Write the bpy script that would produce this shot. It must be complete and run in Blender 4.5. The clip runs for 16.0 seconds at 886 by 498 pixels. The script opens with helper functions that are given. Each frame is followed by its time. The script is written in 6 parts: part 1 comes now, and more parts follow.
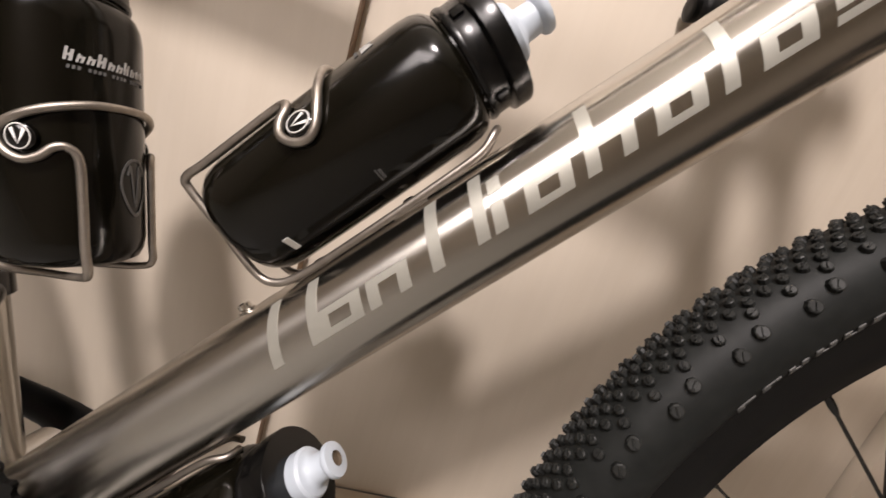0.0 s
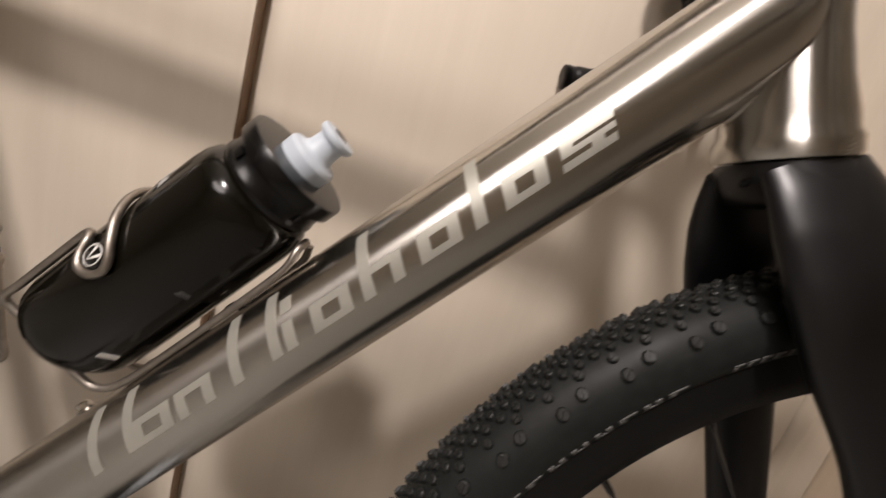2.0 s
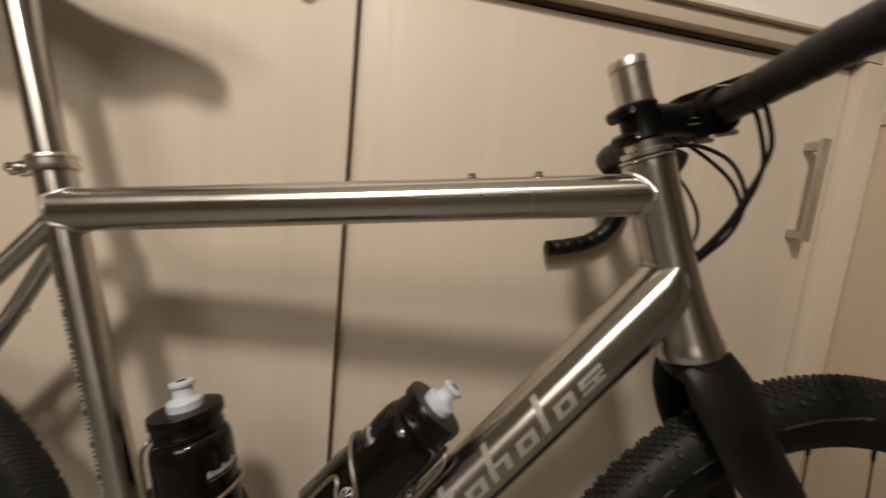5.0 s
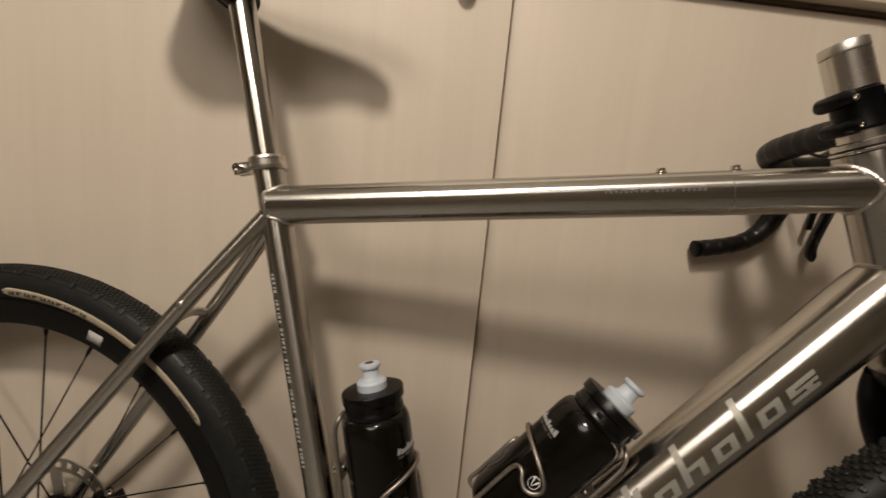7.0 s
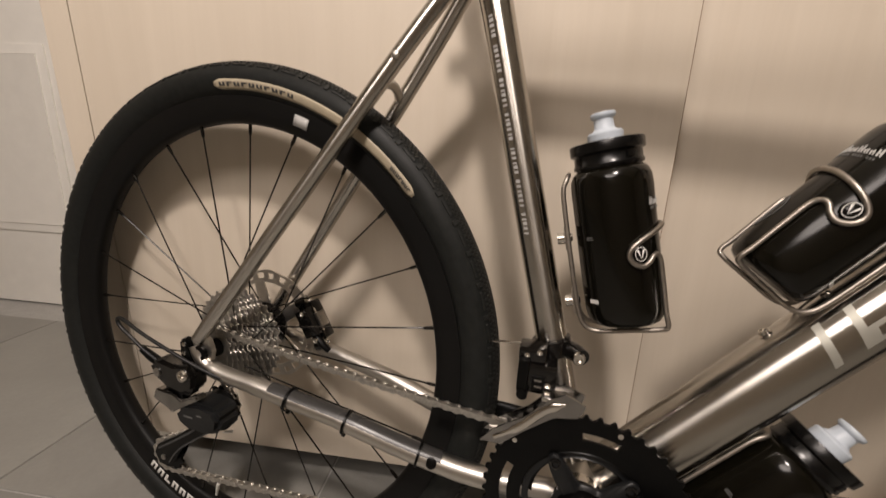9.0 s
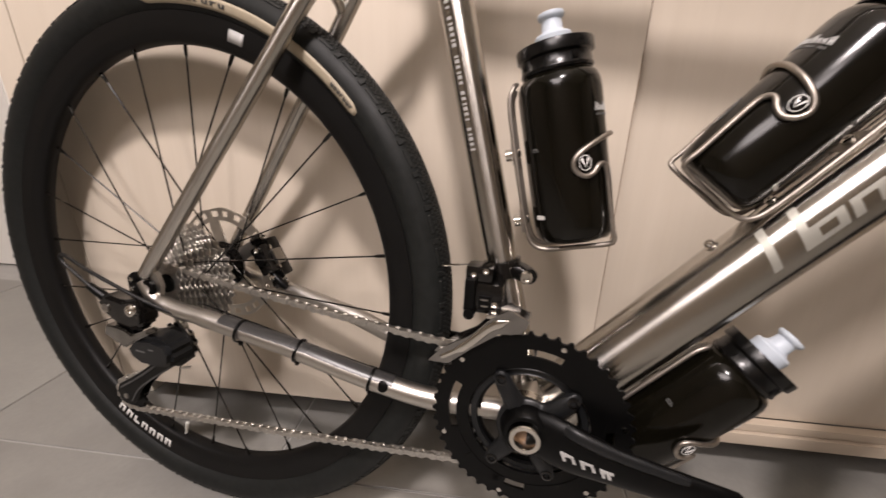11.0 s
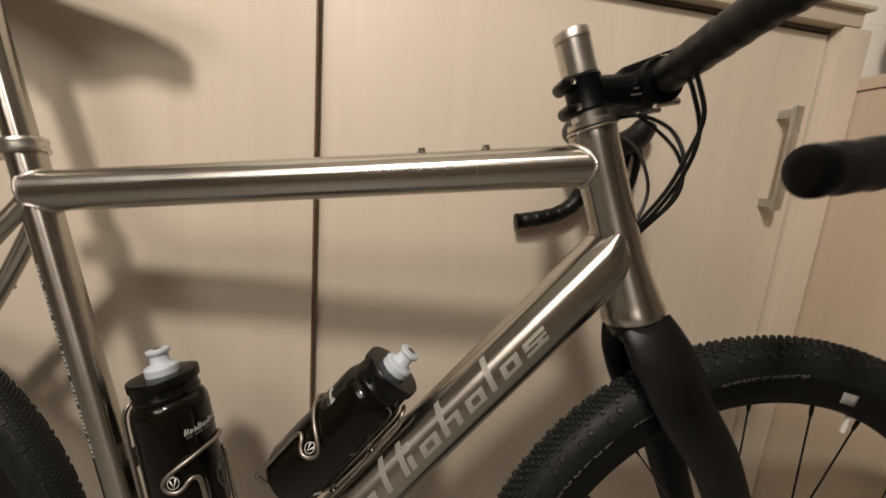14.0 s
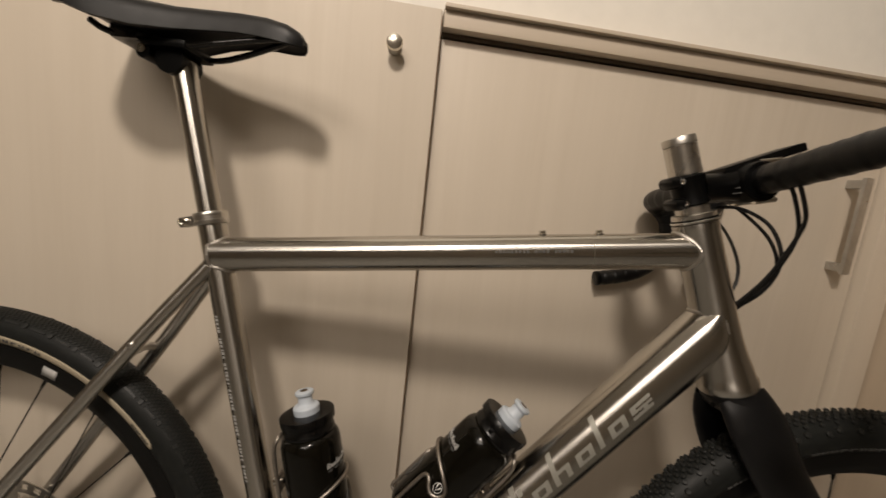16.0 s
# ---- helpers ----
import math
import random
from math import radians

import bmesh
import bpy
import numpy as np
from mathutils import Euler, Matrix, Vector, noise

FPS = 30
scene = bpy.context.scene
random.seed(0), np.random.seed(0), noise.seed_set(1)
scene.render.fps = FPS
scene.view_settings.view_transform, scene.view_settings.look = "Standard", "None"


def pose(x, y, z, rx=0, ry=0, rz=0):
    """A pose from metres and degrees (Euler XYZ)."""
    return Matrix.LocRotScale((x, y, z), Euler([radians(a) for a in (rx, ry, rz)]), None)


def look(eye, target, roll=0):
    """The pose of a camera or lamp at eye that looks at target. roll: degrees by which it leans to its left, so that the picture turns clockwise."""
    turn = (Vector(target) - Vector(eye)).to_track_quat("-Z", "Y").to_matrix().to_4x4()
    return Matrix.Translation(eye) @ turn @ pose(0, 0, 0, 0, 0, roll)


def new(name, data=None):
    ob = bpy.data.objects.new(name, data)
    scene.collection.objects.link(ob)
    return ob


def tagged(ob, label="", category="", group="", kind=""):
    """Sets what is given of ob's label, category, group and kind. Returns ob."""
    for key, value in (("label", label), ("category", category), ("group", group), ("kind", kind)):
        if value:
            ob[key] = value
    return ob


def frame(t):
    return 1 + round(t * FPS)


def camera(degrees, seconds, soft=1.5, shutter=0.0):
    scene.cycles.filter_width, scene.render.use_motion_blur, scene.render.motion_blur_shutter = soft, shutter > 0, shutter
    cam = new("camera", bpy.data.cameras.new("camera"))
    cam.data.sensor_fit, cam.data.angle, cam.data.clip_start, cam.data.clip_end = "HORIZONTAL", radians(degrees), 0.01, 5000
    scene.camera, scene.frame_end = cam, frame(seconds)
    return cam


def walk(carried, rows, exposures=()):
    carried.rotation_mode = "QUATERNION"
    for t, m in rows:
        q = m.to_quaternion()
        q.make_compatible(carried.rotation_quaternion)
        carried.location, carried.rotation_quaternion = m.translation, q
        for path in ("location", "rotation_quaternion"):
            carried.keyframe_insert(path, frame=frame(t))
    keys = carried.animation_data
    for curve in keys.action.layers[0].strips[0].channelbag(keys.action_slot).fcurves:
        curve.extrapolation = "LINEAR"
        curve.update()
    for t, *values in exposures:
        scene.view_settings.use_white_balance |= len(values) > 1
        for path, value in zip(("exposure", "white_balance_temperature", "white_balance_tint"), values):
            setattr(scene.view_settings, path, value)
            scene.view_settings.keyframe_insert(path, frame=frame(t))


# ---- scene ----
cam = camera(97.6, 16.0, shutter=0.5)
PATH = [
    (0, (0.668, -0.3, 0.574), (0.934, 1.625, 0.103), 18.2),
    (0.5, (0.689, -0.3, 0.588), (0.965, 1.626, 0.125), 17.9),
    (1, (0.705, -0.302, 0.61), (0.996, 1.621, 0.142), 17.8),
    (1.5, (0.723, -0.305, 0.628), (1.019, 1.62, 0.176), 17.6),
    (2, (0.747, -0.31, 0.664), (1.079, 1.615, 0.233), 17.4),
    (2.5, (0.769, -0.332, 0.709), (1.23, 1.587, 0.386), 14.9),
    (3, (0.758, -0.374, 0.775), (1.326, 1.531, 0.55), 12.9),
    (3.5, (0.746, -0.426, 0.829), (1.355, 1.466, 0.606), 9.5),
    (4, (0.72, -0.435, 0.841), (1.319, 1.461, 0.625), 8.1),
    (4.5, (0.678, -0.448, 0.86), (1.237, 1.459, 0.639), 6.5),
    (5, (0.612, -0.441, 0.85), (0.992, 1.506, 0.595), 5.7),
    (5.2, (0.572, -0.445, 0.845), (0.905, 1.513, 0.611), 6.9),
    (7.3, (0.458, -0.433, 0.822), (0.491, 1.547, 0.541), 4.1),
    (7.5, (0.431, -0.43, 0.803), (0.416, 1.54, 0.46), 3.1),
    (8, (0.366, -0.438, 0.702), (0.2, 1.519, 0.328), 2.4),
    (8.5, (0.347, -0.44, 0.65), (0.12, 1.487, 0.166), 2.1),
    (8.7, (0.336, -0.439, 0.627), (0.095, 1.487, 0.143), 2.4),
    (10.8, (0.373, -0.431, 0.547), (0.15, 1.446, -0.107), 1.8),
    (11, (0.386, -0.431, 0.55), (0.192, 1.448, -0.105), 1.8),
    (11.5, (0.437, -0.431, 0.572), (0.353, 1.458, -0.079), 1.7),
    (12, (0.49, -0.433, 0.608), (0.519, 1.464, -0.024), 1.9),
    (12.5, (0.543, -0.447, 0.676), (0.65, 1.466, 0.1), 1.5),
    (13, (0.598, -0.464, 0.743), (0.824, 1.46, 0.246), 1.0),
    (13.5, (0.639, -0.454, 0.798), (0.956, 1.482, 0.407), 4.3),
    (14, (0.664, -0.471, 0.851), (1.02, 1.462, 0.484), 4.6),
    (14.5, (0.654, -0.481, 0.89), (1.029, 1.445, 0.502), 4.5),
    (15, (0.62, -0.499, 0.917), (0.999, 1.428, 0.54), 5.0),
    (15.5, (0.574, -0.506, 0.92), (0.905, 1.437, 0.578), 5.9),
    (16, (0.533, -0.507, 0.914), (0.782, 1.455, 0.614), 6.3),
]
EXPOSURES = [(0, 1.06, 6000, 17), (1.0, 0.84, 6040, 17), (2.0, 0.68, 6090, 16), (2.5, 0.41, 6240, 14), (3.0, 0.22, 6350, 12), (4.0, 0.08, 6480, 12), (5.0, -0.04, 6500, 12), (7.5, -0.16, 6600, 12), (8.5, 0.20, 6450, 14), (11.0, 0.93, 6030, 19), (12.0, 0.78, 6060, 19), (13.0, 0.39, 6180, 15),
             (13.5, 0.27, 6280, 13), (14.5, 0.05, 6520, 12), (15.5, -0.11, 6560, 12), (16.0, -0.20, 6570, 12)]
walk(cam, [(t, look(eye, target, roll)) for t, eye, target, roll in PATH], EXPOSURES)

# ---------- world, lamps ----------
world = bpy.data.worlds.new("world")
scene.world = world
world.use_nodes = True
world.node_tree.nodes["Background"].inputs[0].default_value = (0.9, 0.8, 0.65, 1)
world.node_tree.nodes["Background"].inputs[1].default_value = 0.003


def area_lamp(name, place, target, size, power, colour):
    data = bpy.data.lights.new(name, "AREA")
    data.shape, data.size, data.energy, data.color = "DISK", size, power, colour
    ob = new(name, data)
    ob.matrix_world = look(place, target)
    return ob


WARM = (1.0, 0.89, 0.77)
area_lamp("lamp_main", (0.262, -1.18, 2.20), (0.45, 0.1, 0.6), 0.20, 25.5, WARM)
# unseen broad fill lamp, added to soften the main lamp's shadows
area_lamp("lamp_fill", (-0.40, -1.80, 2.38), (0.2, -0.3, 0.3), 1.3, 31.0, WARM)


# ---------- materials ----------
def material(name, colour, rough=0.5, metal=0.0, coat=0.0, spec=0.5):
    m = bpy.data.materials.new(name)
    m.use_nodes = True
    b = m.node_tree.nodes["Principled BSDF"]
    b.inputs["Base Color"].default_value = (*colour, 1)
    b.inputs["Roughness"].default_value = rough
    b.inputs["Metallic"].default_value = metal
    b.inputs["Coat Weight"].default_value = coat
    b.inputs["Specular IOR Level"].default_value = spec
    return m, m.node_tree, b


def coords(nt, scale, kind="Object"):
    tc = nt.nodes.new("ShaderNodeTexCoord")
    mp = nt.nodes.new("ShaderNodeMapping")
    mp.inputs["Scale"].default_value = scale
    nt.links.new(tc.outputs[kind], mp.inputs[0])
    return mp.outputs[0]


def noise_tex(nt, vec, scale, detail=4.0, rough=0.55):
    n = nt.nodes.new("ShaderNodeTexNoise")
    n.inputs["Scale"].default_value, n.inputs["Detail"].default_value, n.inputs["Roughness"].default_value = scale, detail, rough
    nt.links.new(vec, n.inputs["Vector"])
    return n.outputs["Fac"]


def ramp(nt, fac, stops):
    r = nt.nodes.new("ShaderNodeValToRGB")
    while len(r.color_ramp.elements) < len(stops):
        r.color_ramp.elements.new(0.5)
    for e, (p, c) in zip(r.color_ramp.elements, stops):
        e.position, e.color = p, (*c, 1)
    nt.links.new(fac, r.inputs[0])
    return r.outputs[0]


def spread(nt, fac, low, high):
    r = nt.nodes.new("ShaderNodeMapRange")
    r.inputs["From Min"].default_value, r.inputs["From Max"].default_value = 0.3, 0.7
    r.inputs["To Min"].default_value, r.inputs["To Max"].default_value = low, high
    nt.links.new(fac, r.inputs["Value"])
    return r.outputs[0]


def mix(nt, fac, a, b, blend="MIX"):
    n = nt.nodes.new("ShaderNodeMix")
    n.data_type, n.blend_type = "RGBA", blend
    for sock, v in ((n.inputs[0], fac), (n.inputs[6], a), (n.inputs[7], b)):
        if isinstance(v, (int, float)):
            sock.default_value = v
        elif isinstance(v, tuple):
            sock.default_value = (*v, 1)
        else:
            nt.links.new(v, sock)
    return n.outputs[2]


def bump(nt, b, height, strength, dist):
    n = nt.nodes.new("ShaderNodeBump")
    n.inputs["Strength"].default_value, n.inputs["Distance"].default_value = strength, dist
    nt.links.new(height, n.inputs["Height"])
    nt.links.new(n.outputs[0], b.inputs["Normal"])


def plain(name, colour, rough=0.5, metal=0.0, coat=0.0, wear=0.12, scale=60.0, relief=0.0, spec=0.5):
    """A surface of one colour with light mottling, uneven gloss and, where asked, fine relief."""
    m, nt, b = material(name, colour, rough, metal, coat, spec)
    v = coords(nt, (1, 1, 1))
    n1 = noise_tex(nt, v, scale)
    n2 = noise_tex(nt, v, scale * 0.12, 3)
    lo = tuple(c * (1 - wear) for c in colour)
    hi = tuple(min(1, c * (1 + wear)) for c in colour)
    c1 = ramp(nt, n1, [(0.3, lo), (0.7, hi)])
    c2 = mix(nt, spread(nt, n2, 0.0, 0.5), c1, tuple(c * (1 - 0.8 * wear) for c in colour))
    nt.links.new(c2, b.inputs["Base Color"])
    nt.links.new(spread(nt, n2, rough * 0.85, min(1, rough * 1.15)), b.inputs["Roughness"])
    if relief:
        bump(nt, b, n1, 0.6, relief)
    return m


def brushed(name, colour, rough, along, round_z=0.0):
    """Brushed metal; along: the scale of the brush marks on each axis; round_z: how strongly brushed round the object's z axis."""
    m, nt, b = material(name, colour, rough, 1.0)
    v = coords(nt, along)
    n1 = noise_tex(nt, v, 1.0, 5)
    n2 = noise_tex(nt, coords(nt, (1, 1, 1)), 9.0, 3)
    dark = tuple(c * 0.965 for c in colour)
    nt.links.new(mix(nt, spread(nt, n1, 0, 1), dark, colour), b.inputs["Base Color"])
    r = nt.nodes.new("ShaderNodeMath")
    r.operation = "MULTIPLY"
    nt.links.new(spread(nt, n1, rough * 0.975, rough * 1.03), r.inputs[0])
    nt.links.new(spread(nt, n2, 0.85, 1.15), r.inputs[1])
    nt.links.new(r.outputs[0], b.inputs["Roughness"])
    if round_z:
        tan = nt.nodes.new("ShaderNodeTangent")
        tan.direction_type, tan.axis = "RADIAL", "Z"
        nt.links.new(tan.outputs[0], b.inputs["Tangent"])
        b.inputs["Anisotropic"].default_value, b.inputs["Anisotropic Rotation"].default_value = round_z, 0.25
    return m


TI = brushed("brushed_titanium", (0.53, 0.505, 0.465), 0.36, (700, 700, 700))
TI_TUBE = brushed("round_brushed_titanium", (0.48, 0.458, 0.420), 0.24, (300, 300, 1500), 0.90)
TI_POST = brushed("satin_titanium", (0.60, 0.575, 0.535), 0.27, (500, 500, 900))
SPIDER = plain("dark_grey_alloy", (0.009, 0.0095, 0.010), 0.33, wear=0.15, spec=0.28)
WELD = plain("weld_bead", (0.50, 0.47, 0.43), 0.38, 1.0, wear=0.1)
STEEL = plain("polished_steel", (0.66, 0.63, 0.58), 0.16, 1.0, wear=0.08)
CHAIN = plain("nickel_chain", (0.56, 0.54, 0.505), 0.38, 1.0, wear=0.25, scale=220)
CAGE = plain("dark_chrome", (0.30, 0.29, 0.28), 0.17, 1.0, wear=0.2, scale=40)
ROTOR = plain("brake_steel", (0.66, 0.63, 0.58), 0.38, 1.0, wear=0.1)
ALLOY = plain("grey_alloy", (0.42, 0.40, 0.37), 0.3, 1.0)
WIRE = plain("wire_titanium", (0.36, 0.325, 0.285), 0.46, 1.0, wear=0.15, scale=150)
BLACK = plain("black_anodised", (0.0018, 0.0018, 0.0018), 0.34, wear=0.2, spec=0.16)
GLOSS = plain("gloss_black", (0.005, 0.0045, 0.004), 0.13, wear=0.2, spec=0.45)
CARBON = plain("matt_carbon", (0.0045, 0.0045, 0.0050), 0.36, wear=0.2, scale=25, spec=0.36)
RIM = plain("matt_black_rim", (0.0050, 0.0049, 0.0047), 0.44, wear=0.15, scale=30, spec=0.18)
RUBBER = plain("tyre_rubber", (0.0112, 0.0122, 0.0114), 0.52, wear=0.28, scale=120, relief=0.0002, spec=0.2)
KNOB = plain("knob_rubber", (0.0135, 0.0142, 0.0130), 0.50, wear=0.3, scale=300, relief=0.0003, spec=0.32)
BOTTLEPRINT = plain("pale_bottle_print", (0.42, 0.415, 0.40), 0.4, wear=0.1)
TAPE = plain("bar_tape", (0.0045, 0.0043, 0.0042), 0.40, wear=0.25, scale=400, relief=0.0002, spec=0.38)
SADDLE = plain("saddle_cover", (0.005, 0.005, 0.0048), 0.48, wear=0.2, scale=350, relief=0.0001, spec=0.3)
GREYSTRIP = plain("grey_plastic", (0.05, 0.05, 0.05), 0.36, wear=0.1)
SLEEVE = plain("grey_film", (0.035, 0.034, 0.033), 0.28, wear=0.15, spec=0.4)
BOTTLE = plain("smoked_bottle", (0.0036, 0.0031, 0.0018), 0.15, wear=0.25, scale=12, spec=0.31)
CAP = plain("cap_plastic", (0.0025, 0.0025, 0.0025), 0.26, wear=0.15, spec=0.35)
NOZZLE = plain("pale_grey_silicone", (0.50, 0.555, 0.615), 0.45, wear=0.05, scale=25)
DECAL = plain("matt_pale_decal", (0.42, 0.412, 0.365), 0.45, 0.55, wear=0.08)
PRINT = plain("white_print", (0.72, 0.71, 0.68), 0.5, wear=0.05)
GREYPRINT = plain("grey_print", (0.10, 0.099, 0.095), 0.5, wear=0.08)
TAN = plain("tan_label", (0.42, 0.36, 0.26), 0.55, wear=0.12)
CABLE = plain("cable_housing", (0.006, 0.006, 0.006), 0.42, wear=0.1, spec=0.35)
CLEAR = plain("clear_cap", (0.7, 0.7, 0.66), 0.12, wear=0.05)
PAINT = plain("white_wall_paint", (0.82, 0.79, 0.72), 0.75, wear=0.03, scale=30, relief=0.0003)
# dark colour for the unseen walls, chosen to cut reflections and bounce
WALL_DIMMED = plain("unseen_wall_darkened", (0.33, 0.285, 0.23), 0.7, wear=0.1, scale=6)
WHITE = plain("white_door_paint", (0.84, 0.82, 0.77), 0.4, wear=0.03, scale=20)
HANDLE = plain("satin_handle", (0.55, 0.54, 0.52), 0.3, 1.0)
KNOBMETAL = plain("brass_nickel_knob", (0.80, 0.75, 0.66), 0.30, 1.0)
# brown that stands for the shade in slots, holes and the closet
GAP_SHADE = plain("gap_shade_brown", (0.11, 0.082, 0.055), 0.6)
GROUT = plain("grout", (0.42, 0.41, 0.39), 0.85, wear=0.15, scale=200)


def laminate(name, light, dark, grain=(22, 22, 1.1), rough=0.50):
    """Pale wood laminate with soft vertical grain."""
    m, nt, b = material(name, light, rough)
    v = coords(nt, grain)
    n1 = noise_tex(nt, v, 1.6, 5, 0.6)
    n2 = noise_tex(nt, coords(nt, (grain[0] * 6, grain[1] * 6, grain[2] * 5)), 1.5, 6, 0.65)
    n3 = noise_tex(nt, coords(nt, (1, 1, 0.5)), 2.2, 3)
    c = ramp(nt, n1, [(0.34, dark), (0.52, tuple((a * 2 + b_) / 3 for a, b_ in zip(light, dark))), (0.68, light)])
    c = mix(nt, spread(nt, n2, 0.0, 0.20), c, tuple(d * 0.9 for d in dark))
    # broad soft bands of the veneer
    n4 = noise_tex(nt, coords(nt, (grain[0] * 0.36, grain[1] * 0.36, grain[2] * 0.36)), 1.5, 3, 0.6)
    c = mix(nt, spread(nt, n4, 0.0, 0.60), c, tuple(d * 0.93 for d in dark))
    c = mix(nt, spread(nt, n3, 0.0, 0.25), c, light)
    nt.links.new(c, b.inputs["Base Color"])
    nt.links.new(spread(nt, n2, rough * 0.9, rough * 1.15), b.inputs["Roughness"])
    bump(nt, b, n2, 0.15, 0.0002)
    return m


BIRCH = laminate("birch_laminate", (0.664, 0.588, 0.486), (0.618, 0.541, 0.440))
BIRCH_TRIM = laminate("birch_trim", (0.62, 0.535, 0.43), (0.54, 0.455, 0.355), (1.5, 22, 22))
SHELFWOOD = laminate("shelf_beech", (0.58, 0.48, 0.37), (0.51, 0.42, 0.315))
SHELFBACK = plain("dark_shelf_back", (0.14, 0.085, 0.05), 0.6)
EDGE = plain("brown_edge", (0.20, 0.12, 0.065), 0.5, wear=0.2)


def tile_material():
    m, nt, b = material("grey_floor_tile", (0.16, 0.155, 0.15), 0.42)
    v = coords(nt, (1, 1, 1))
    n1, n2 = noise_tex(nt, v, 5.0, 6, 0.6), noise_tex(nt, v, 120.0, 4)
    info = nt.nodes.new("ShaderNodeObjectInfo")
    c = ramp(nt, n1, [(0.3, (0.212, 0.205, 0.188)), (0.7, (0.303, 0.295, 0.27))])
    c = mix(nt, spread(nt, n2, 0, 0.3), c, (0.20, 0.195, 0.18))
    c = mix(nt, spread(nt, info.outputs["Random"], 0.0, 0.22), c, (0.32, 0.315, 0.285))
    nt.links.new(c, b.inputs["Base Color"])
    nt.links.new(spread(nt, n1, 0.34, 0.5), b.inputs["Roughness"])
    bump(nt, b, n2, 0.2, 0.0003)
    return m


TILE = tile_material()


def porcelain():
    m, nt, b = material("blue_white_porcelain", (0.8, 0.8, 0.78), 0.12, coat=0.5)
    v = coords(nt, (1, 1, 1))
    w = nt.nodes.new("ShaderNodeTexNoise")
    w.inputs["Scale"].default_value, w.inputs["Detail"].default_value, w.inputs["Distortion"].default_value = 40.0, 3.0, 2.5
    nt.links.new(v, w.inputs["Vector"])
    c = ramp(nt, w.outputs["Fac"], [(0.38, (0.075, 0.085, 0.13)), (0.46, (0.22, 0.235, 0.28)), (0.51, (0.62, 0.61, 0.58)), (0.60, (0.68, 0.67, 0.63))])
    nt.links.new(c, b.inputs["Base Color"])
    return m


PORCELAIN = porcelain()


# ---------- mesh helpers ----------
def mesh(name, verts, faces, mat, parent=None, label="", smooth=True, m=None):
    """One mesh object from plain lists; mat may be a list, with faces as (indices, slot)."""
    data = bpy.data.meshes.new(name)
    mats = mat if isinstance(mat, (list, tuple)) else [mat]
    slots = None
    if faces and isinstance(faces[0][0], (tuple, list)):
        slots = [f[1] for f in faces]
        faces = [f[0] for f in faces]
    data.from_pydata([tuple(v) for v in verts], [], faces)
    for one in mats:
        data.materials.append(one)
    if slots:
        data.polygons.foreach_set("material_index", slots)
    if smooth:
        data.polygons.foreach_set("use_smooth", [True] * len(data.polygons))
        data.set_sharp_from_angle(angle=radians(38))
    ob = new(name, data)
    if parent:
        ob.parent = parent
    if m is not None:
        ob.matrix_basis = m
    return tagged(ob, label)


def part(name, bm, mat, parent, label="", smooth=True, m=None):
    data = bpy.data.meshes.new(name)
    bmesh.ops.recalc_face_normals(bm, faces=bm.faces)
    bm.to_mesh(data)
    bm.free()
    data.materials.append(mat)
    if smooth:
        data.polygons.foreach_set("use_smooth", [True] * len(data.polygons))
        data.set_sharp_from_angle(angle=radians(35))
    ob = new(name, data)
    if parent:
        ob.parent = parent
    if m is not None:
        ob.matrix_basis = m
    return tagged(ob, label)


def catmull(pts, n=6):
    """A smooth line through the points."""
    p = [Vector(q) for q in pts]
    p = [2 * p[0] - p[1], *p, 2 * p[-1] - p[-2]]
    out = []
    for i in range(1, len(p) - 2):
        a, b, c, d = p[i - 1:i + 3]
        for k in range(n):
            t = k / n
            out.append(0.5 * (2 * b + (c - a) * t + (2 * a - 5 * b + 4 * c - d) * t * t + (3 * b - a - 3 * c + d) * t ** 3))
    return out + [p[-2]]


def sweep(pts, radii, seg=16, flat=(1.0, 1.0), up=None):
    """Verts and faces of a tube along pts; radii: one or one a point; flat: its two widths."""
    p = [Vector(q) for q in pts]
    n = len(p)
    r = radii if isinstance(radii, (list, tuple)) else [radii] * n
    verts, faces = [], []
    side = None
    for i in range(n):
        d = (p[min(i + 1, n - 1)] - p[max(i - 1, 0)]).normalized()
        if side is None:
            ref = Vector(up) if up else (Vector((0, 1, 0)) if abs(d.y) < 0.9 else Vector((0, 0, 1)))
            side = d.cross(ref).normalized()
        side = (side - d * side.dot(d)).normalized()
        other = d.cross(side)
        for k in range(seg):
            a = 2 * math.pi * k / seg
            verts.append(p[i] + r[i] * (math.cos(a) * flat[0] * side + math.sin(a) * flat[1] * other))
    for i in range(n - 1):
        for k in range(seg):
            k2 = (k + 1) % seg
            faces.append((i * seg + k, i * seg + k2, (i + 1) * seg + k2, (i + 1) * seg + k))
    faces.append(tuple(range(seg - 1, -1, -1)))
    faces.append(tuple((n - 1) * seg + k for k in range(seg)))
    return verts, faces


def tube(name, pts, radii, mat, parent, label="", seg=16, flat=(1.0, 1.0), m=None, up=None):
    v, f = sweep(pts, radii, seg, flat, up)
    return mesh(name, v, f, mat, parent, label, m=m)


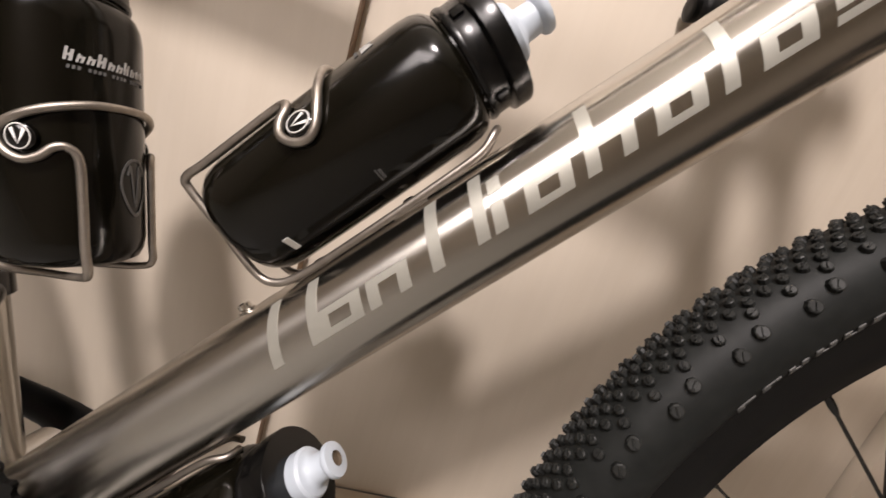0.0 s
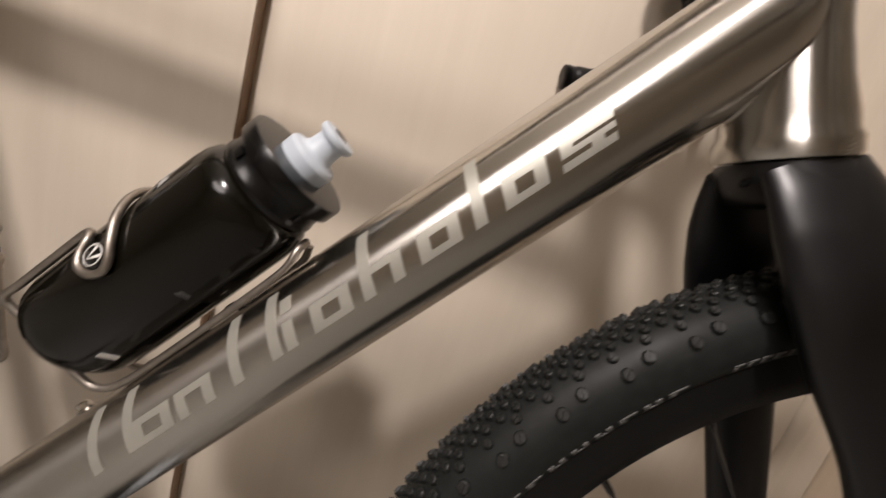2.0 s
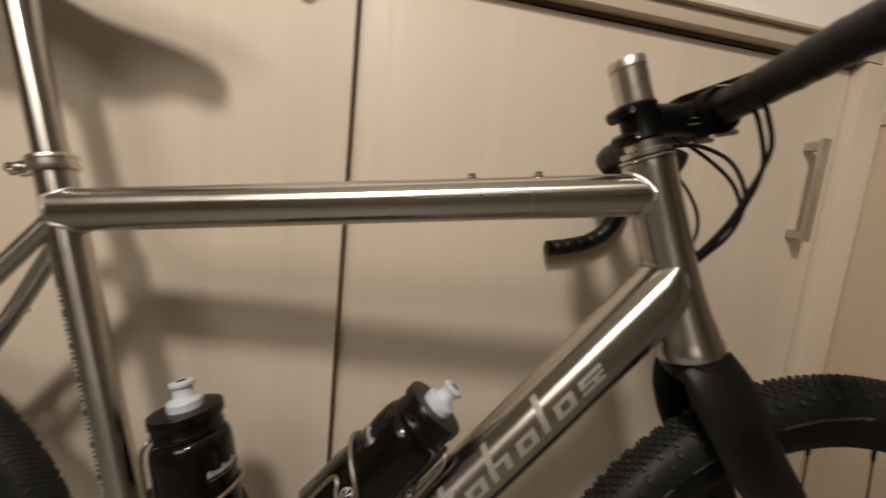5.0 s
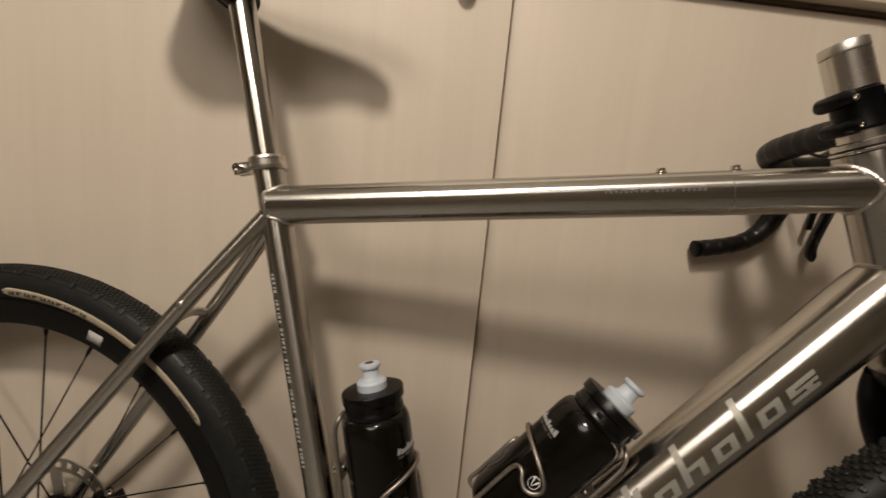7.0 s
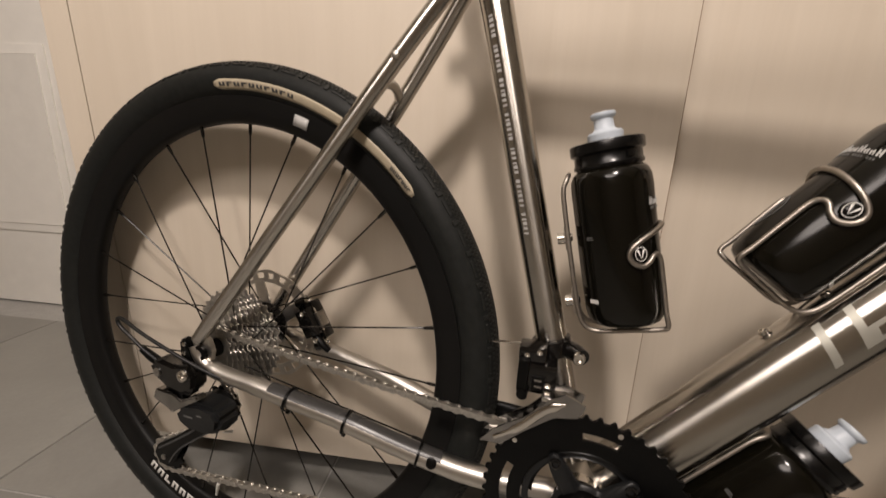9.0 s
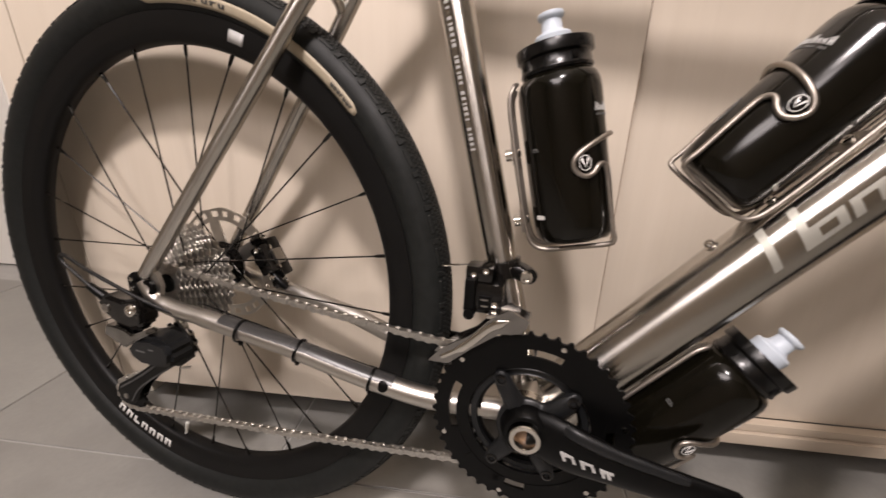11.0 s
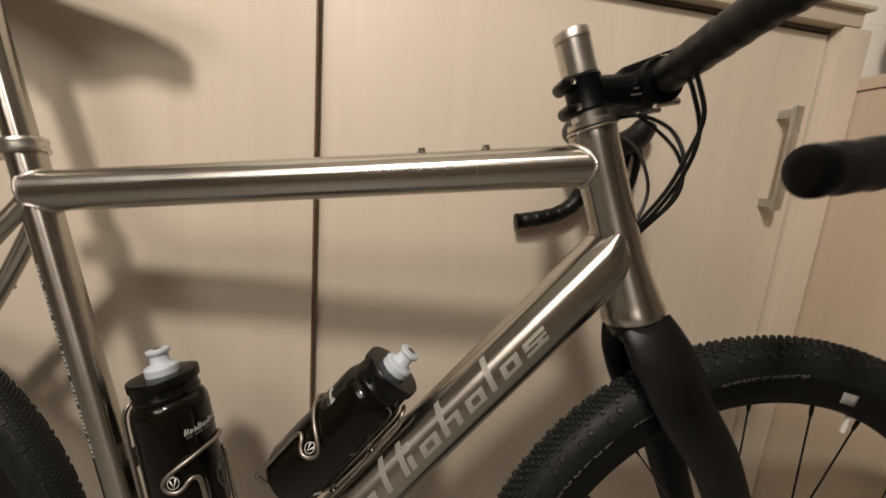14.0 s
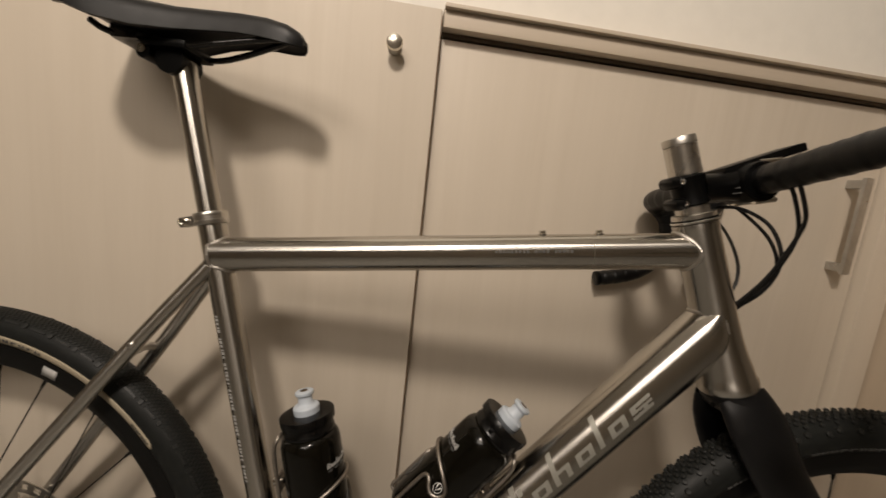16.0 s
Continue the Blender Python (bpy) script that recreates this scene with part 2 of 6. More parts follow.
def lathe(name, profile, mat, parent, label="", seg=40, m=None, closed=False):
    """A body turned about z from (radius, height) pairs."""
    verts, faces = [], []
    n = len(profile)
    for r, z in profile:
        for k in range(seg):
            a = 2 * math.pi * k / seg
            verts.append((max(r, 1e-5) * math.cos(a), max(r, 1e-5) * math.sin(a), z))
    for i in range(n if closed else n - 1):
        j = (i + 1) % n
        for k in range(seg):
            k2 = (k + 1) % seg
            faces.append((i * seg + k, i * seg + k2, j * seg + k2, j * seg + k))
    return mesh(name, verts, faces, mat, parent, label, m=m)


def box(name, lo, hi, mat, parent=None, label="", bevel=0.0, m=None):
    bm = bmesh.new()
    bmesh.ops.create_cube(bm, size=1.0)
    for v in bm.verts:
        v.co = Vector([l + (c + 0.5) * (h - l) for c, l, h in zip(v.co, lo, hi)])
    if bevel:
        bmesh.ops.bevel(bm, geom=bm.edges[:], offset=bevel, segments=2, affect="EDGES", profile=0.7)
    return part(name, bm, mat, parent, label, smooth=bevel > 0, m=m)


def frame_to(origin, z_axis, x_axis):
    """The matrix that carries z to z_axis and x to about x_axis."""
    z = Vector(z_axis).normalized()
    x = Vector(x_axis)
    x = (x - z * x.dot(z)).normalized()
    y = z.cross(x)
    return Matrix(((x.x, y.x, z.x, origin[0]), (x.y, y.y, z.y, origin[1]), (x.z, y.z, z.z, origin[2]), (0, 0, 0, 1)))


def align(ob, origin, axis):
    """Turn an object's own z axis along axis, with the mesh left where it stands."""
    m = frame_to(origin, axis, (0, 1, 0))
    ob.data.transform(m.inverted() @ ob.matrix_basis)
    ob.matrix_basis = m
    return ob


def outline_solid(loops, y0, y1):
    """Verts and faces of a plate in the xz plane between y0 and y1: an outer loop and one hole loop of the same count, or the outer alone."""
    verts, faces = [], []
    n = len(loops[0])
    for loop in loops:
        verts += [(x, y0, z) for x, z in loop] + [(x, y1, z) for x, z in loop]
    for li in range(len(loops)):
        o = li * 2 * n
        for k in range(n):
            k2 = (k + 1) % n
            faces.append((o + k, o + k2, o + n + k2, o + n + k))
    if len(loops) == 2:
        for s in (0, n):
            for k in range(n):
                k2 = (k + 1) % n
                faces.append((s + k, s + k2, 2 * n + s + k2, 2 * n + s + k))
    else:
        faces.append(tuple(range(n)))
        faces.append(tuple(range(2 * n - 1, n - 1, -1)))
    return verts, faces


def empty(name, m, label, category, group="", kind=""):
    ob = new(name)
    ob.matrix_basis = m
    ob.empty_display_size = 0.05
    return tagged(ob, label, category, group, kind)

# ---------- the room ----------
FACE, RECESS, FL = 0.136, 0.158, -0.0322
X0, X1, Y0, Y1, H = -2.3, 2.9, -2.5, 0.775, 2.45

floor = box("floor", (X0, Y0, FL - 0.05), (X1, Y1, FL - 0.003), GROUT, label="grey grout bed under square floor tiles")
tagged(floor, kind="structure", category="floor")
ceiling = box("ceiling", (X0, Y0, H), (X1, Y1, H + 0.06), PAINT, label="plain white painted ceiling")
tagged(ceiling, kind="structure", category="ceiling")
# south, west and east walls are unseen; their brown only tones down reflections
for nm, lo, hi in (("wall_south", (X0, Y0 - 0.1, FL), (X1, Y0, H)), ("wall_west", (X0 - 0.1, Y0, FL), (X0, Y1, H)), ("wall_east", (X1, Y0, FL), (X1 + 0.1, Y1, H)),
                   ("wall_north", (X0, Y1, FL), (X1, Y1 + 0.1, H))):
    tagged(box(nm, lo, hi, PAINT if nm == "wall_north" else WALL_DIMMED, label="plain off-white painted wall" if nm == "wall_north" else "unseen plain wall, coloured dark brown to dim the reflections"), kind="structure", category="wall")
# wall above and behind the closet
tagged(box("wall_above_closet", (-0.385, 0.1765, 1.193), (X1, Y1, H), PAINT, label="plain off-white painted wall above the closet"), kind="structure", category="wall")
tagged(box("wall_beside_closet", (1.5105, 0.1765, FL), (X1, Y1, 1.1925), PAINT, label="plain off-white painted wall behind the bookcase"), kind="structure", category="wall")
tagged(box("wall_closet_end", (-0.335, 0.186, FL), (-0.295, Y1, 1.192), PAINT, label="off-white closet end wall"), kind="structure", category="wall")
# sheet that closes the closet; the shade inside is its dark colour
tagged(box("wall_closet_back", (-0.294, 0.26, FL), (1.510, 0.30, 1.192), GAP_SHADE, label="sheet behind the closet doors, coloured dark for the shade inside"), kind="structure", category="wall")


def handle_bar(parent, x, z0, z1, face):
    """A flat bar handle on two posts."""
    bar = box("handle", (x - 0.008, face - 0.034, z0), (x + 0.008, face - 0.026, z1), HANDLE, parent, "satin metal bar handle", bevel=0.002)
    for z in (z0 + 0.012, z1 - 0.012):
        box("handle_post", (x - 0.007, face - 0.028, z - 0.008), (x + 0.007, face - 0.0005, z + 0.008), HANDLE, bar, bevel=0.0015)


# the cover door's hinge edge is a little out of plumb; a narrow stile stands beside it
slab = [(-0.3310, 1.186), (-0.2945, 0.041), (0.573, 0.041), (0.573, 1.186)]
v, f = outline_solid([[(-0.3800, 1.186), (-0.3440, 0.041), (-0.2968, 0.041), (-0.3333, 1.186)]], FACE, FACE + 0.018)
tagged(mesh("trim_stile", v, f, BIRCH, None, "pale birch laminate stile at the closet's end", smooth=False), kind="structure", category="trim")
v, f = outline_solid([[(-0.3430, 1.185), (-0.3060, 0.042), (-0.2860, 0.042), (-0.3220, 1.185)]], FACE + 0.0185, FACE + 0.022)
tagged(mesh("trim_seam", v, f, EDGE, None, "brown strip behind the seam beside the closet door", smooth=False), kind="structure", category="trim")
v, f = outline_solid([slab], FACE, FACE + 0.018)
door_1 = mesh("door_1", v, f, BIRCH, None, "pale birch laminate closet door, closed", smooth=False)
tagged(door_1, kind="structure", category="closet door")
handle_bar(door_1, -0.275, 0.838, 1.01, FACE)
knob = lathe("knob", [(0.0, 0.0), (0.011, 0.0), (0.011, 0.003), (0.006, 0.005), (0.0055, 0.012), (0.010, 0.017), (0.0125, 0.023), (0.011, 0.028), (0.005, 0.031), (0, 0.031)], KNOBMETAL, door_1, "small shiny metal knob",
             seg=28, m=frame_to((0.506, FACE, 1.121), (0, -1, 0), (1, 0, 0)))
box("edge_strip", (0.5725, FACE + 0.0015, 0.043), (0.5745, FACE + 0.0215, 1.184), EDGE, door_1, "brown raw door edge")
door_2 = box("door_2", (0.500, RECESS, 0.0790), (1.445, RECESS + 0.018, 1.1520), BIRCH, label="pale birch laminate closet door set back, closed", bevel=0.0015)
tagged(door_2, kind="structure", category="closet door")
handle_bar(door_2, 1.384, 0.838, 1.020, RECESS)
tagged(box("trim_rail", (0.577, FACE - 0.002, 1.161), (1.482, RECESS + 0.018, 1.186), BIRCH_TRIM, label="pale wood rail over the closet door", bevel=0.002), kind="structure", category="trim")
tagged(box("trim_ledge", (0.577, FACE - 0.012, 1.1865), (1.492, RECESS + 0.018, 1.1925), BIRCH_TRIM, label="thin pale wood ledge on the closet", bevel=0.0015), kind="structure", category="trim")
# solid strip whose dark colour gives the slot its shade
tagged(box("trim_slot", (0.577, RECESS - 0.003, 1.1545), (1.445, RECESS + 0.016, 1.1606), GAP_SHADE, label="strip over the closet door, coloured dark as the track slot's shade"), kind="structure", category="trim")
tagged(box("trim_post", (1.449, FACE, FL), (1.5095, RECESS + 0.018, 1.1606), BIRCH, label="pale wood post at the closet's end", bevel=0.002), kind="structure", category="trim")
tagged(box("baseboard", (0.577, FACE - 0.002, 0.040), (1.4485, RECESS - 0.001, 0.062), BIRCH_TRIM, label="pale wood rail at the foot of the closet", bevel=0.002), kind="structure", category="trim")
tagged(box("baseboard_cap", (0.577, FACE + 0.004, 0.0635), (1.4485, RECESS - 0.001, 0.078), BIRCH_TRIM, label="upper strip of the foot rail", bevel=0.002), kind="structure", category="trim")
# added board; its floor-tile colour brightens the dark band below the doors
tagged(box("plinth", (-0.294, 0.240, FL), (1.4485, 0.2585, 0.0805), TILE, label="board added under the closet, tile-coloured to lighten the dark gap"), kind="structure", category="plinth")

# white panelled room door in the far wall
DY = 0.762
door_3 = box("door_3", (-1.98, DY - 0.03, FL + 0.006), (-1.02, DY, 2.03), WHITE, label="white painted panelled room door, closed", bevel=0.002)
tagged(door_3, kind="structure", category="door")
for z0, z1 in ((0.255, 0.872), (1.065, 1.9)):
    fr = box("panel_moulding", (-1.88, DY - 0.037, z0), (-1.112, DY - 0.0295, z1), WHITE, door_3, bevel=0.003)
    box("panel", (-1.85, DY - 0.0335, z0 + 0.03), (-1.142, DY - 0.0365 - 0.003, z1 - 0.03), WHITE, fr, bevel=0.0015)

# ---------- bookcase, books, vases ----------
BX, BF, BB_ = 1.512, -0.068, 0.158
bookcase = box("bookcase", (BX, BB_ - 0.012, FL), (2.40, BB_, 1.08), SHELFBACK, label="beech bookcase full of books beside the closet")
tagged(bookcase, category="bookcase")
box("side", (BX, BF, FL), (BX + 0.02, BB_ - 0.0125, 1.06), SHELFWOOD, bookcase, bevel=0.001)
box("side", (2.38, BF, FL), (2.40, BB_ - 0.0125, 1.06), SHELFWOOD, bookcase, bevel=0.001)
box("top", (BX - 0.004, BF - 0.004, 1.0605), (2.404, BB_ - 0.0125, 1.082), SHELFWOOD, bookcase, bevel=0.001)
SHELVES = (0.06, 0.30, 0.540, 0.779)
for z in SHELVES:
    box("shelf", (BX + 0.0205, BF + 0.002, z), (2.3795, BB_ - 0.0125, z + 0.02), SHELFWOOD, bookcase, bevel=0.001)


def book(x, z, thick, high, deep, colour, label, lean=0.0):
    """A standing book: covers and spine round a block of pages, with bars of print on the spine."""
    cov = plain("book_cover", colour, 0.45, wear=0.12, scale=40)
    y0 = BF + 0.018
    ob = empty("book", Matrix.Translation((x, y0, z + 0.0202)) @ pose(0, 0, 0, 0, lean, 0), label, "book", "books in the bookcase")
    box("cover", (0, 0, 0), (thick, deep, high), cov, ob, bevel=min(0.002, thick * 0.2))
    box("page_block", (0.0015, 0.003, high - 0.002), (thick - 0.0015, deep - 0.002, high + 0.0012), PRINT, ob, "cream page edges")
    if thick > 0.012:
        bar = PRINT if sum(colour) < 1.2 else GREYPRINT
        for j, (lo, hi) in enumerate(((0.60, 0.84), (0.34, 0.50), (0.08, 0.11))):
            w = thick * (0.09 if j < 2 else 0.16)
            box("spine_print", (thick * 0.5 - w, -0.0010, high * lo), (thick * 0.5 + w * (0.2 if j == 1 else 1), 0.0002, high * hi), bar, ob, "bars of print")
    return ob


rnd = random.Random(7)
TONES = [((0.10, 0.065, 0.028), "dark brown"), ((0.03, 0.035, 0.05), "black"), ((0.50, 0.49, 0.46), "off-white"), ((0.05, 0.065, 0.15), "dull blue"), ((0.28, 0.17, 0.10), "brown"),
         ((0.30, 0.23, 0.16), "tan"), ((0.6, 0.58, 0.55), "pale grey"), ((0.05, 0.06, 0.16), "dark blue"), ((0.30, 0.05, 0.04), "red"), ((0.10, 0.16, 0.10), "green")]
# the first books of the two rows that stand out: (thickness, height, tone)
OPENING = {2: [(0.032, 0.172, 0), (0.022, 0.180, 1), (0.013, 0.186, 2), (0.024, 0.190, 3), (0.012, 0.182, 6), (0.034, 0.188, 5), (0.016, 0.176, 2), (0.020, 0.180, 7)],
           3: [(0.012, 0.225, 2), (0.010, 0.215, 6), (0.026, 0.230, 1), (0.014, 0.220, 2), (0.020, 0.210, 8)]}
for row, z in enumerate(SHELVES):
    x = BX + 0.026
    i = (0, 6, 0, 1)[row]
    known = list(OPENING.get(row, ()))
    while x < 2.30:
        if known:
            th, hi, i = known.pop(0)
        else:
            th = rnd.uniform(0.013, 0.034)
            hi = rnd.uniform(0.165, 0.205) if row < 3 else rnd.uniform(0.19, 0.255)
        tone, word = TONES[i % len(TONES)]
        book(x, z, th, hi, rnd.uniform(0.12, 0.15), tone, f"{word} book standing upright on a bookcase shelf")
        x += th + rnd.uniform(0.0006, 0.002)
        i += 1 + (rnd.random() < 0.3)


def vase(x, y, s, label):
    prof = [(0.0, 0.0), (0.040, 0.0), (0.042, 0.006), (0.039, 0.014), (0.052, 0.035), (0.074, 0.075), (0.084, 0.115), (0.080, 0.150), (0.062, 0.180), (0.036, 0.198), (0.026, 0.210),
            (0.027, 0.222), (0.040, 0.240), (0.043, 0.244), (0.039, 0.245), (0.023, 0.224), (0.020, 0.205), (0.0, 0.20)]
    ob = lathe("vase", [(r * s, z * s) for r, z in prof], PORCELAIN, None, label, seg=48, m=Matrix.Translation((x, y, 1.0824)))
    return tagged(ob, category="vase", group="vases on the bookcase")


vase(1.585, 0.045, 0.98, "blue and white porcelain vase on the bookcase")
vase(1.775, 0.03, 0.68, "smaller blue and white porcelain vase beside it")

# ---------- the bicycle ----------
BIKE = pose(0, 0, 0.0002, -4.70, 0, -10.14)
bike = empty("bicycle", BIKE, "brushed titanium gravel bicycle with drop bars leaning against the closet", "bicycle")
BBK = Vector((0.453, 0, 0.256))
HEAD_TOP, HEAD_LOW = Vector((0.8815, 0, 0.9185)), Vector((0.952, 0, 0.7195))
AXIS = (HEAD_TOP - HEAD_LOW).normalized()
STEER = Matrix.Translation(HEAD_LOW) @ Matrix.Rotation(radians(6.5), 4, AXIS) @ Matrix.Translation(-HEAD_LOW)
HUB_R, HUB_F = Vector((-0.0065, 0, 0.333)), Vector((1.1455, 0, 0.3395))


def seat_at(z):
    return Vector((0.450 - 0.268 * (z - 0.256), 0, z))


def line(a, b, n):
    a, b = Vector(a), Vector(b)
    return [a.lerp(b, k / n) for k in range(n + 1)]


def mitre(end, along, radius, foot, axis, girth, n=72):
    """The line in which a round tube that comes along to end meets the round tube about axis; girth(h): its radius at height h over foot."""
    side = Vector((0, 1, 0))
    up_ = along.cross(side).normalized()
    out = []
    for k in range(n):
        a = 2 * math.pi * k / n
        p = end + radius * (math.cos(a) * up_ + math.sin(a) * side)
        w = along - axis * along.dot(axis)
        s = -(p - foot - axis * (p - foot).dot(axis)).dot(w) / w.dot(w)
        for step in range(200):
            q = p + along * s
            r = q - foot
            h = r.dot(axis)
            if (r - axis * h).length >= girth(h):
                break
            s -= 0.0004
        out.append(p + along * s)
    return out


def mitred(name, rings, mat, parent, draw_in=0.0, reach=0.03):
    """A straight tube whose two end rings are given point by point; draw_in: how far its sides close in over the last reach metres."""
    n = len(rings[0])
    stops = [i / 8 for i in range(8)] if draw_in else [i / 8 for i in range(9)]
    v = [rings[0][k].lerp(rings[1][k], q) for q in stops for k in range(n)]
    if draw_in:
        for i in range(13):
            u = i / 12
            for k in range(n):
                a, b = rings[0][k], rings[1][k]
                p = b + (a - b).normalized() * reach * (1 - u)
                p.y *= 1 - draw_in * (1 - math.sqrt(max(0.0, 1 - u * u)))
                v.append(p)
    m = len(v) // n
    f = [(i * n + k, i * n + (k + 1) % n, (i + 1) * n + (k + 1) % n, (i + 1) * n + k) for i in range(m - 1) for k in range(n)]
    return mesh(name, v, f, mat, parent)


def flat_ring(end, along, radius, n=72):
    side = Vector((0, 1, 0))
    up_ = along.cross(side).normalized()
    return [end + radius * (math.cos(2 * math.pi * k / n) * up_ + math.sin(2 * math.pi * k / n) * side) for k in range(n)]


def bead(name, curve, parent, thick=0.0024, label="stacked weld bead"):
    """A weld laid along a closed line: small overlapping beads."""
    loop = list(curve) + [curve[0]]
    pts = [loop[i].lerp(loop[i + 1], j / 3) for i in range(len(loop) - 1) for j in range(3)] + [loop[0]]
    return tube(name, pts, [thick * (1 + 0.10 * math.sin(i * 2 * math.pi / 3.4)) for i in range(len(pts))], WELD, parent, label, seg=8)


# frame
DT_A, DT_B = Vector((0.4723, 0, 0.2431)), Vector((0.9161, 0, 0.7819))
DT_R, TT_R = 0.0316, 0.0217
align(tube("seat_tube", line(seat_at(0.258), seat_at(0.841), 6), 0.0167, TI_TUBE, bike, seg=48), seat_at(0.258), seat_at(1) - seat_at(0))
TT_A, TT_B = seat_at(0.8035), Vector((0.899, 0, 0.8787))
head = lathe("head_tube", [(0.0, 0.0), (0.0315, 0.0), (0.0325, 0.002), (0.0325, 0.010), (0.0305, 0.014), (0.0300, 0.022), (0.0270, 0.040), (0.0250, 0.062), (0.0242, 0.09), (0.0240, 0.193), (0.0246, 0.195), (0.0246, 0.203), (0.022, 0.204), (0, 0.204)], TI_TUBE, bike,
             seg=48, m=frame_to(HEAD_LOW, AXIS, (1, 0, 0)))
d_dir = (DT_B - DT_A).normalized()
t_dir = (TT_B - TT_A).normalized()
tube("bottom_bracket", [(BBK.x, -0.036, BBK.z), (BBK.x, 0.036, BBK.z)], 0.0225, TI, bike, seg=32)
def head_girth(h):
    """The head tube's radius at a height over its foot."""
    return 0.030 if h < 0.022 else 0.030 - 0.0050 * (h - 0.022) / 0.040 if h < 0.062 else 0.0244


def seat_girth(h):
    return 0.0167


s_axis = (seat_at(1) - seat_at(0)).normalized()
DT_END = mitre(DT_B, d_dir, DT_R, HEAD_LOW, AXIS, head_girth)
TT_END = mitre(TT_B, t_dir, TT_R, HEAD_LOW, AXIS, head_girth)
TT_TAIL = mitre(TT_A, -t_dir, TT_R, seat_at(0), s_axis, seat_girth)
TT_TAIL = [TT_TAIL[(36 - k) % 72] for k in range(72)]
align(mitred("down_tube", (flat_ring(DT_A, d_dir, DT_R), DT_END), TI_TUBE, bike, 0.30, 0.026), DT_A, d_dir)
align(mitred("top_tube", (TT_TAIL, TT_END), TI_TUBE, bike), TT_A, t_dir)
bead("weld", [Vector((p.x, p.y * 0.72, p.z)) for p in DT_END], bike)
bead("weld", TT_END, bike)
bead("weld", TT_TAIL, bike, 0.0020)
tube("top_tube_joint", line(TT_B - t_dir * 0.134, TT_B - t_dir * 0.1335, 1), TT_R + 0.00015, ALLOY, bike, seg=40)
for x in (0.711, 0.778):
    t = (x - TT_A.x) / (TT_B.x - TT_A.x)
    c = TT_A.lerp(TT_B, t) + Vector((-t_dir.z, 0, t_dir.x)) * (TT_R - 0.0004)
    lathe("boss_bolt", [(0, 0), (0.0052, 0), (0.0055, 0.001), (0.0040, 0.0018), (0.0040, 0.0045), (0.0034, 0.0052), (0.0018, 0.0052), (0.0016, 0.004), (0, 0.004)], STEEL, bike, "small steel boss bolt", seg=16,
          m=frame_to(c, (-t_dir.z, 0, t_dir.x), (1, 0, 0)))
for s in (-1, 1):
    top = Vector((0.301, 0.011 * s, 0.791))
    low = Vector((-0.012, 0.068 * s, 0.350))
    stay_ob = tube("seat_stay", catmull([top, top.lerp(low, 0.25) + Vector((0, 0.006 * s, 0)), top.lerp(low, 0.7) + Vector((0, 0.003 * s, 0)), low], 8), [0.0092] * 24 + [0.0085], TI_TUBE, bike, seg=24)
    align(stay_ob, low, top - low)
    tube("chain_stay", catmull([(-0.016, 0.068 * s, 0.342), (-0.006, 0.068 * s, 0.324), (0.020, 0.067 * s, 0.312), (0.070, 0.0645 * s, 0.305), (0.120, 0.062 * s, 0.297), (0.195, 0.057 * s, 0.284), (0.270, 0.050 * s, 0.265), (0.346, 0.042 * s, 0.251), (0.432, 0.030 * s, 0.249)], 6), [0.0085] * 10 + [0.0100] * 8 + [0.0108] * 12 + [0.0118] * 19, TI, bike, seg=20)
    drop = [(-0.027, 0.335), (-0.021, 0.354), (-0.008, 0.360), (0.005, 0.352), (0.010, 0.338), (0.006, 0.322), (-0.007, 0.312), (-0.021, 0.318)]
    v, f = outline_solid([drop], 0.0655 * s - 0.003, 0.0655 * s + 0.003)
    mesh("dropout", v, f, TI, bike, smooth=False)
    lathe("stay_boss", [(0, 0), (0.004, 0), (0.004, 0.003), (0.0025, 0.004), (0, 0.004)], TI, bike, seg=14, m=frame_to((0.229, 0.0385 * s, 0.687), (0, s, 0.1), (1, 0, 0)))
tube("stay_bridge", catmull([(0.196, -0.036, 0.642), (0.204, -0.028, 0.660), (0.208, 0, 0.668), (0.204, 0.028, 0.660), (0.196, 0.036, 0.642)], 6), 0.0055, TI, bike, seg=12)
tube("stay_bridge", [(0.395, -0.032, 0.262), (0.395, 0.032, 0.262)], 0.007, TI, bike, seg=12)
# film and ties on the drive side chain stay
stay = [Vector((0.070, -0.0645, 0.305)), Vector((0.120, -0.062, 0.297)), Vector((0.195, -0.057, 0.284)), Vector((0.270, -0.050, 0.265)), Vector((0.346, -0.042, 0.251))]
film = catmull(stay, 6)
gv, gf = [], []
guard = film[3:22]
for i, c in enumerate(guard):
    d = (guard[min(i + 1, len(guard) - 1)] - guard[max(i - 1, 0)]).normalized()
    near = Vector((0, -1, 0))
    near = (near - d * near.dot(d)).normalized()
    top_ = d.cross(near) if d.cross(near).z > 0 else near.cross(d)
    for r_ in (0.0121, 0.0109):
        for k in range(13):
            a = radians(34 + 14 * k)
            gv.append(c + r_ * (math.cos(a) * near + math.sin(a) * top_))
for i in range(len(guard) - 1):
    for k in range(12):
        o = i * 26 + k
        gf += [(o, o + 1, o + 27, o + 26), (o + 13, o + 39, o + 40, o + 14)]
    for k in (0, 12):
        o = i * 26 + k
        gf.append((o, o + 26, o + 39, o + 13))
for i in (0, len(guard) - 1):
    gf += [(i * 26 + k, i * 26 + k + 1, i * 26 + k + 14, i * 26 + k + 13) for k in range(12)]
mesh("stay_guard", gv, gf, SLEEVE, bike, "dark grey film on the chain stay")
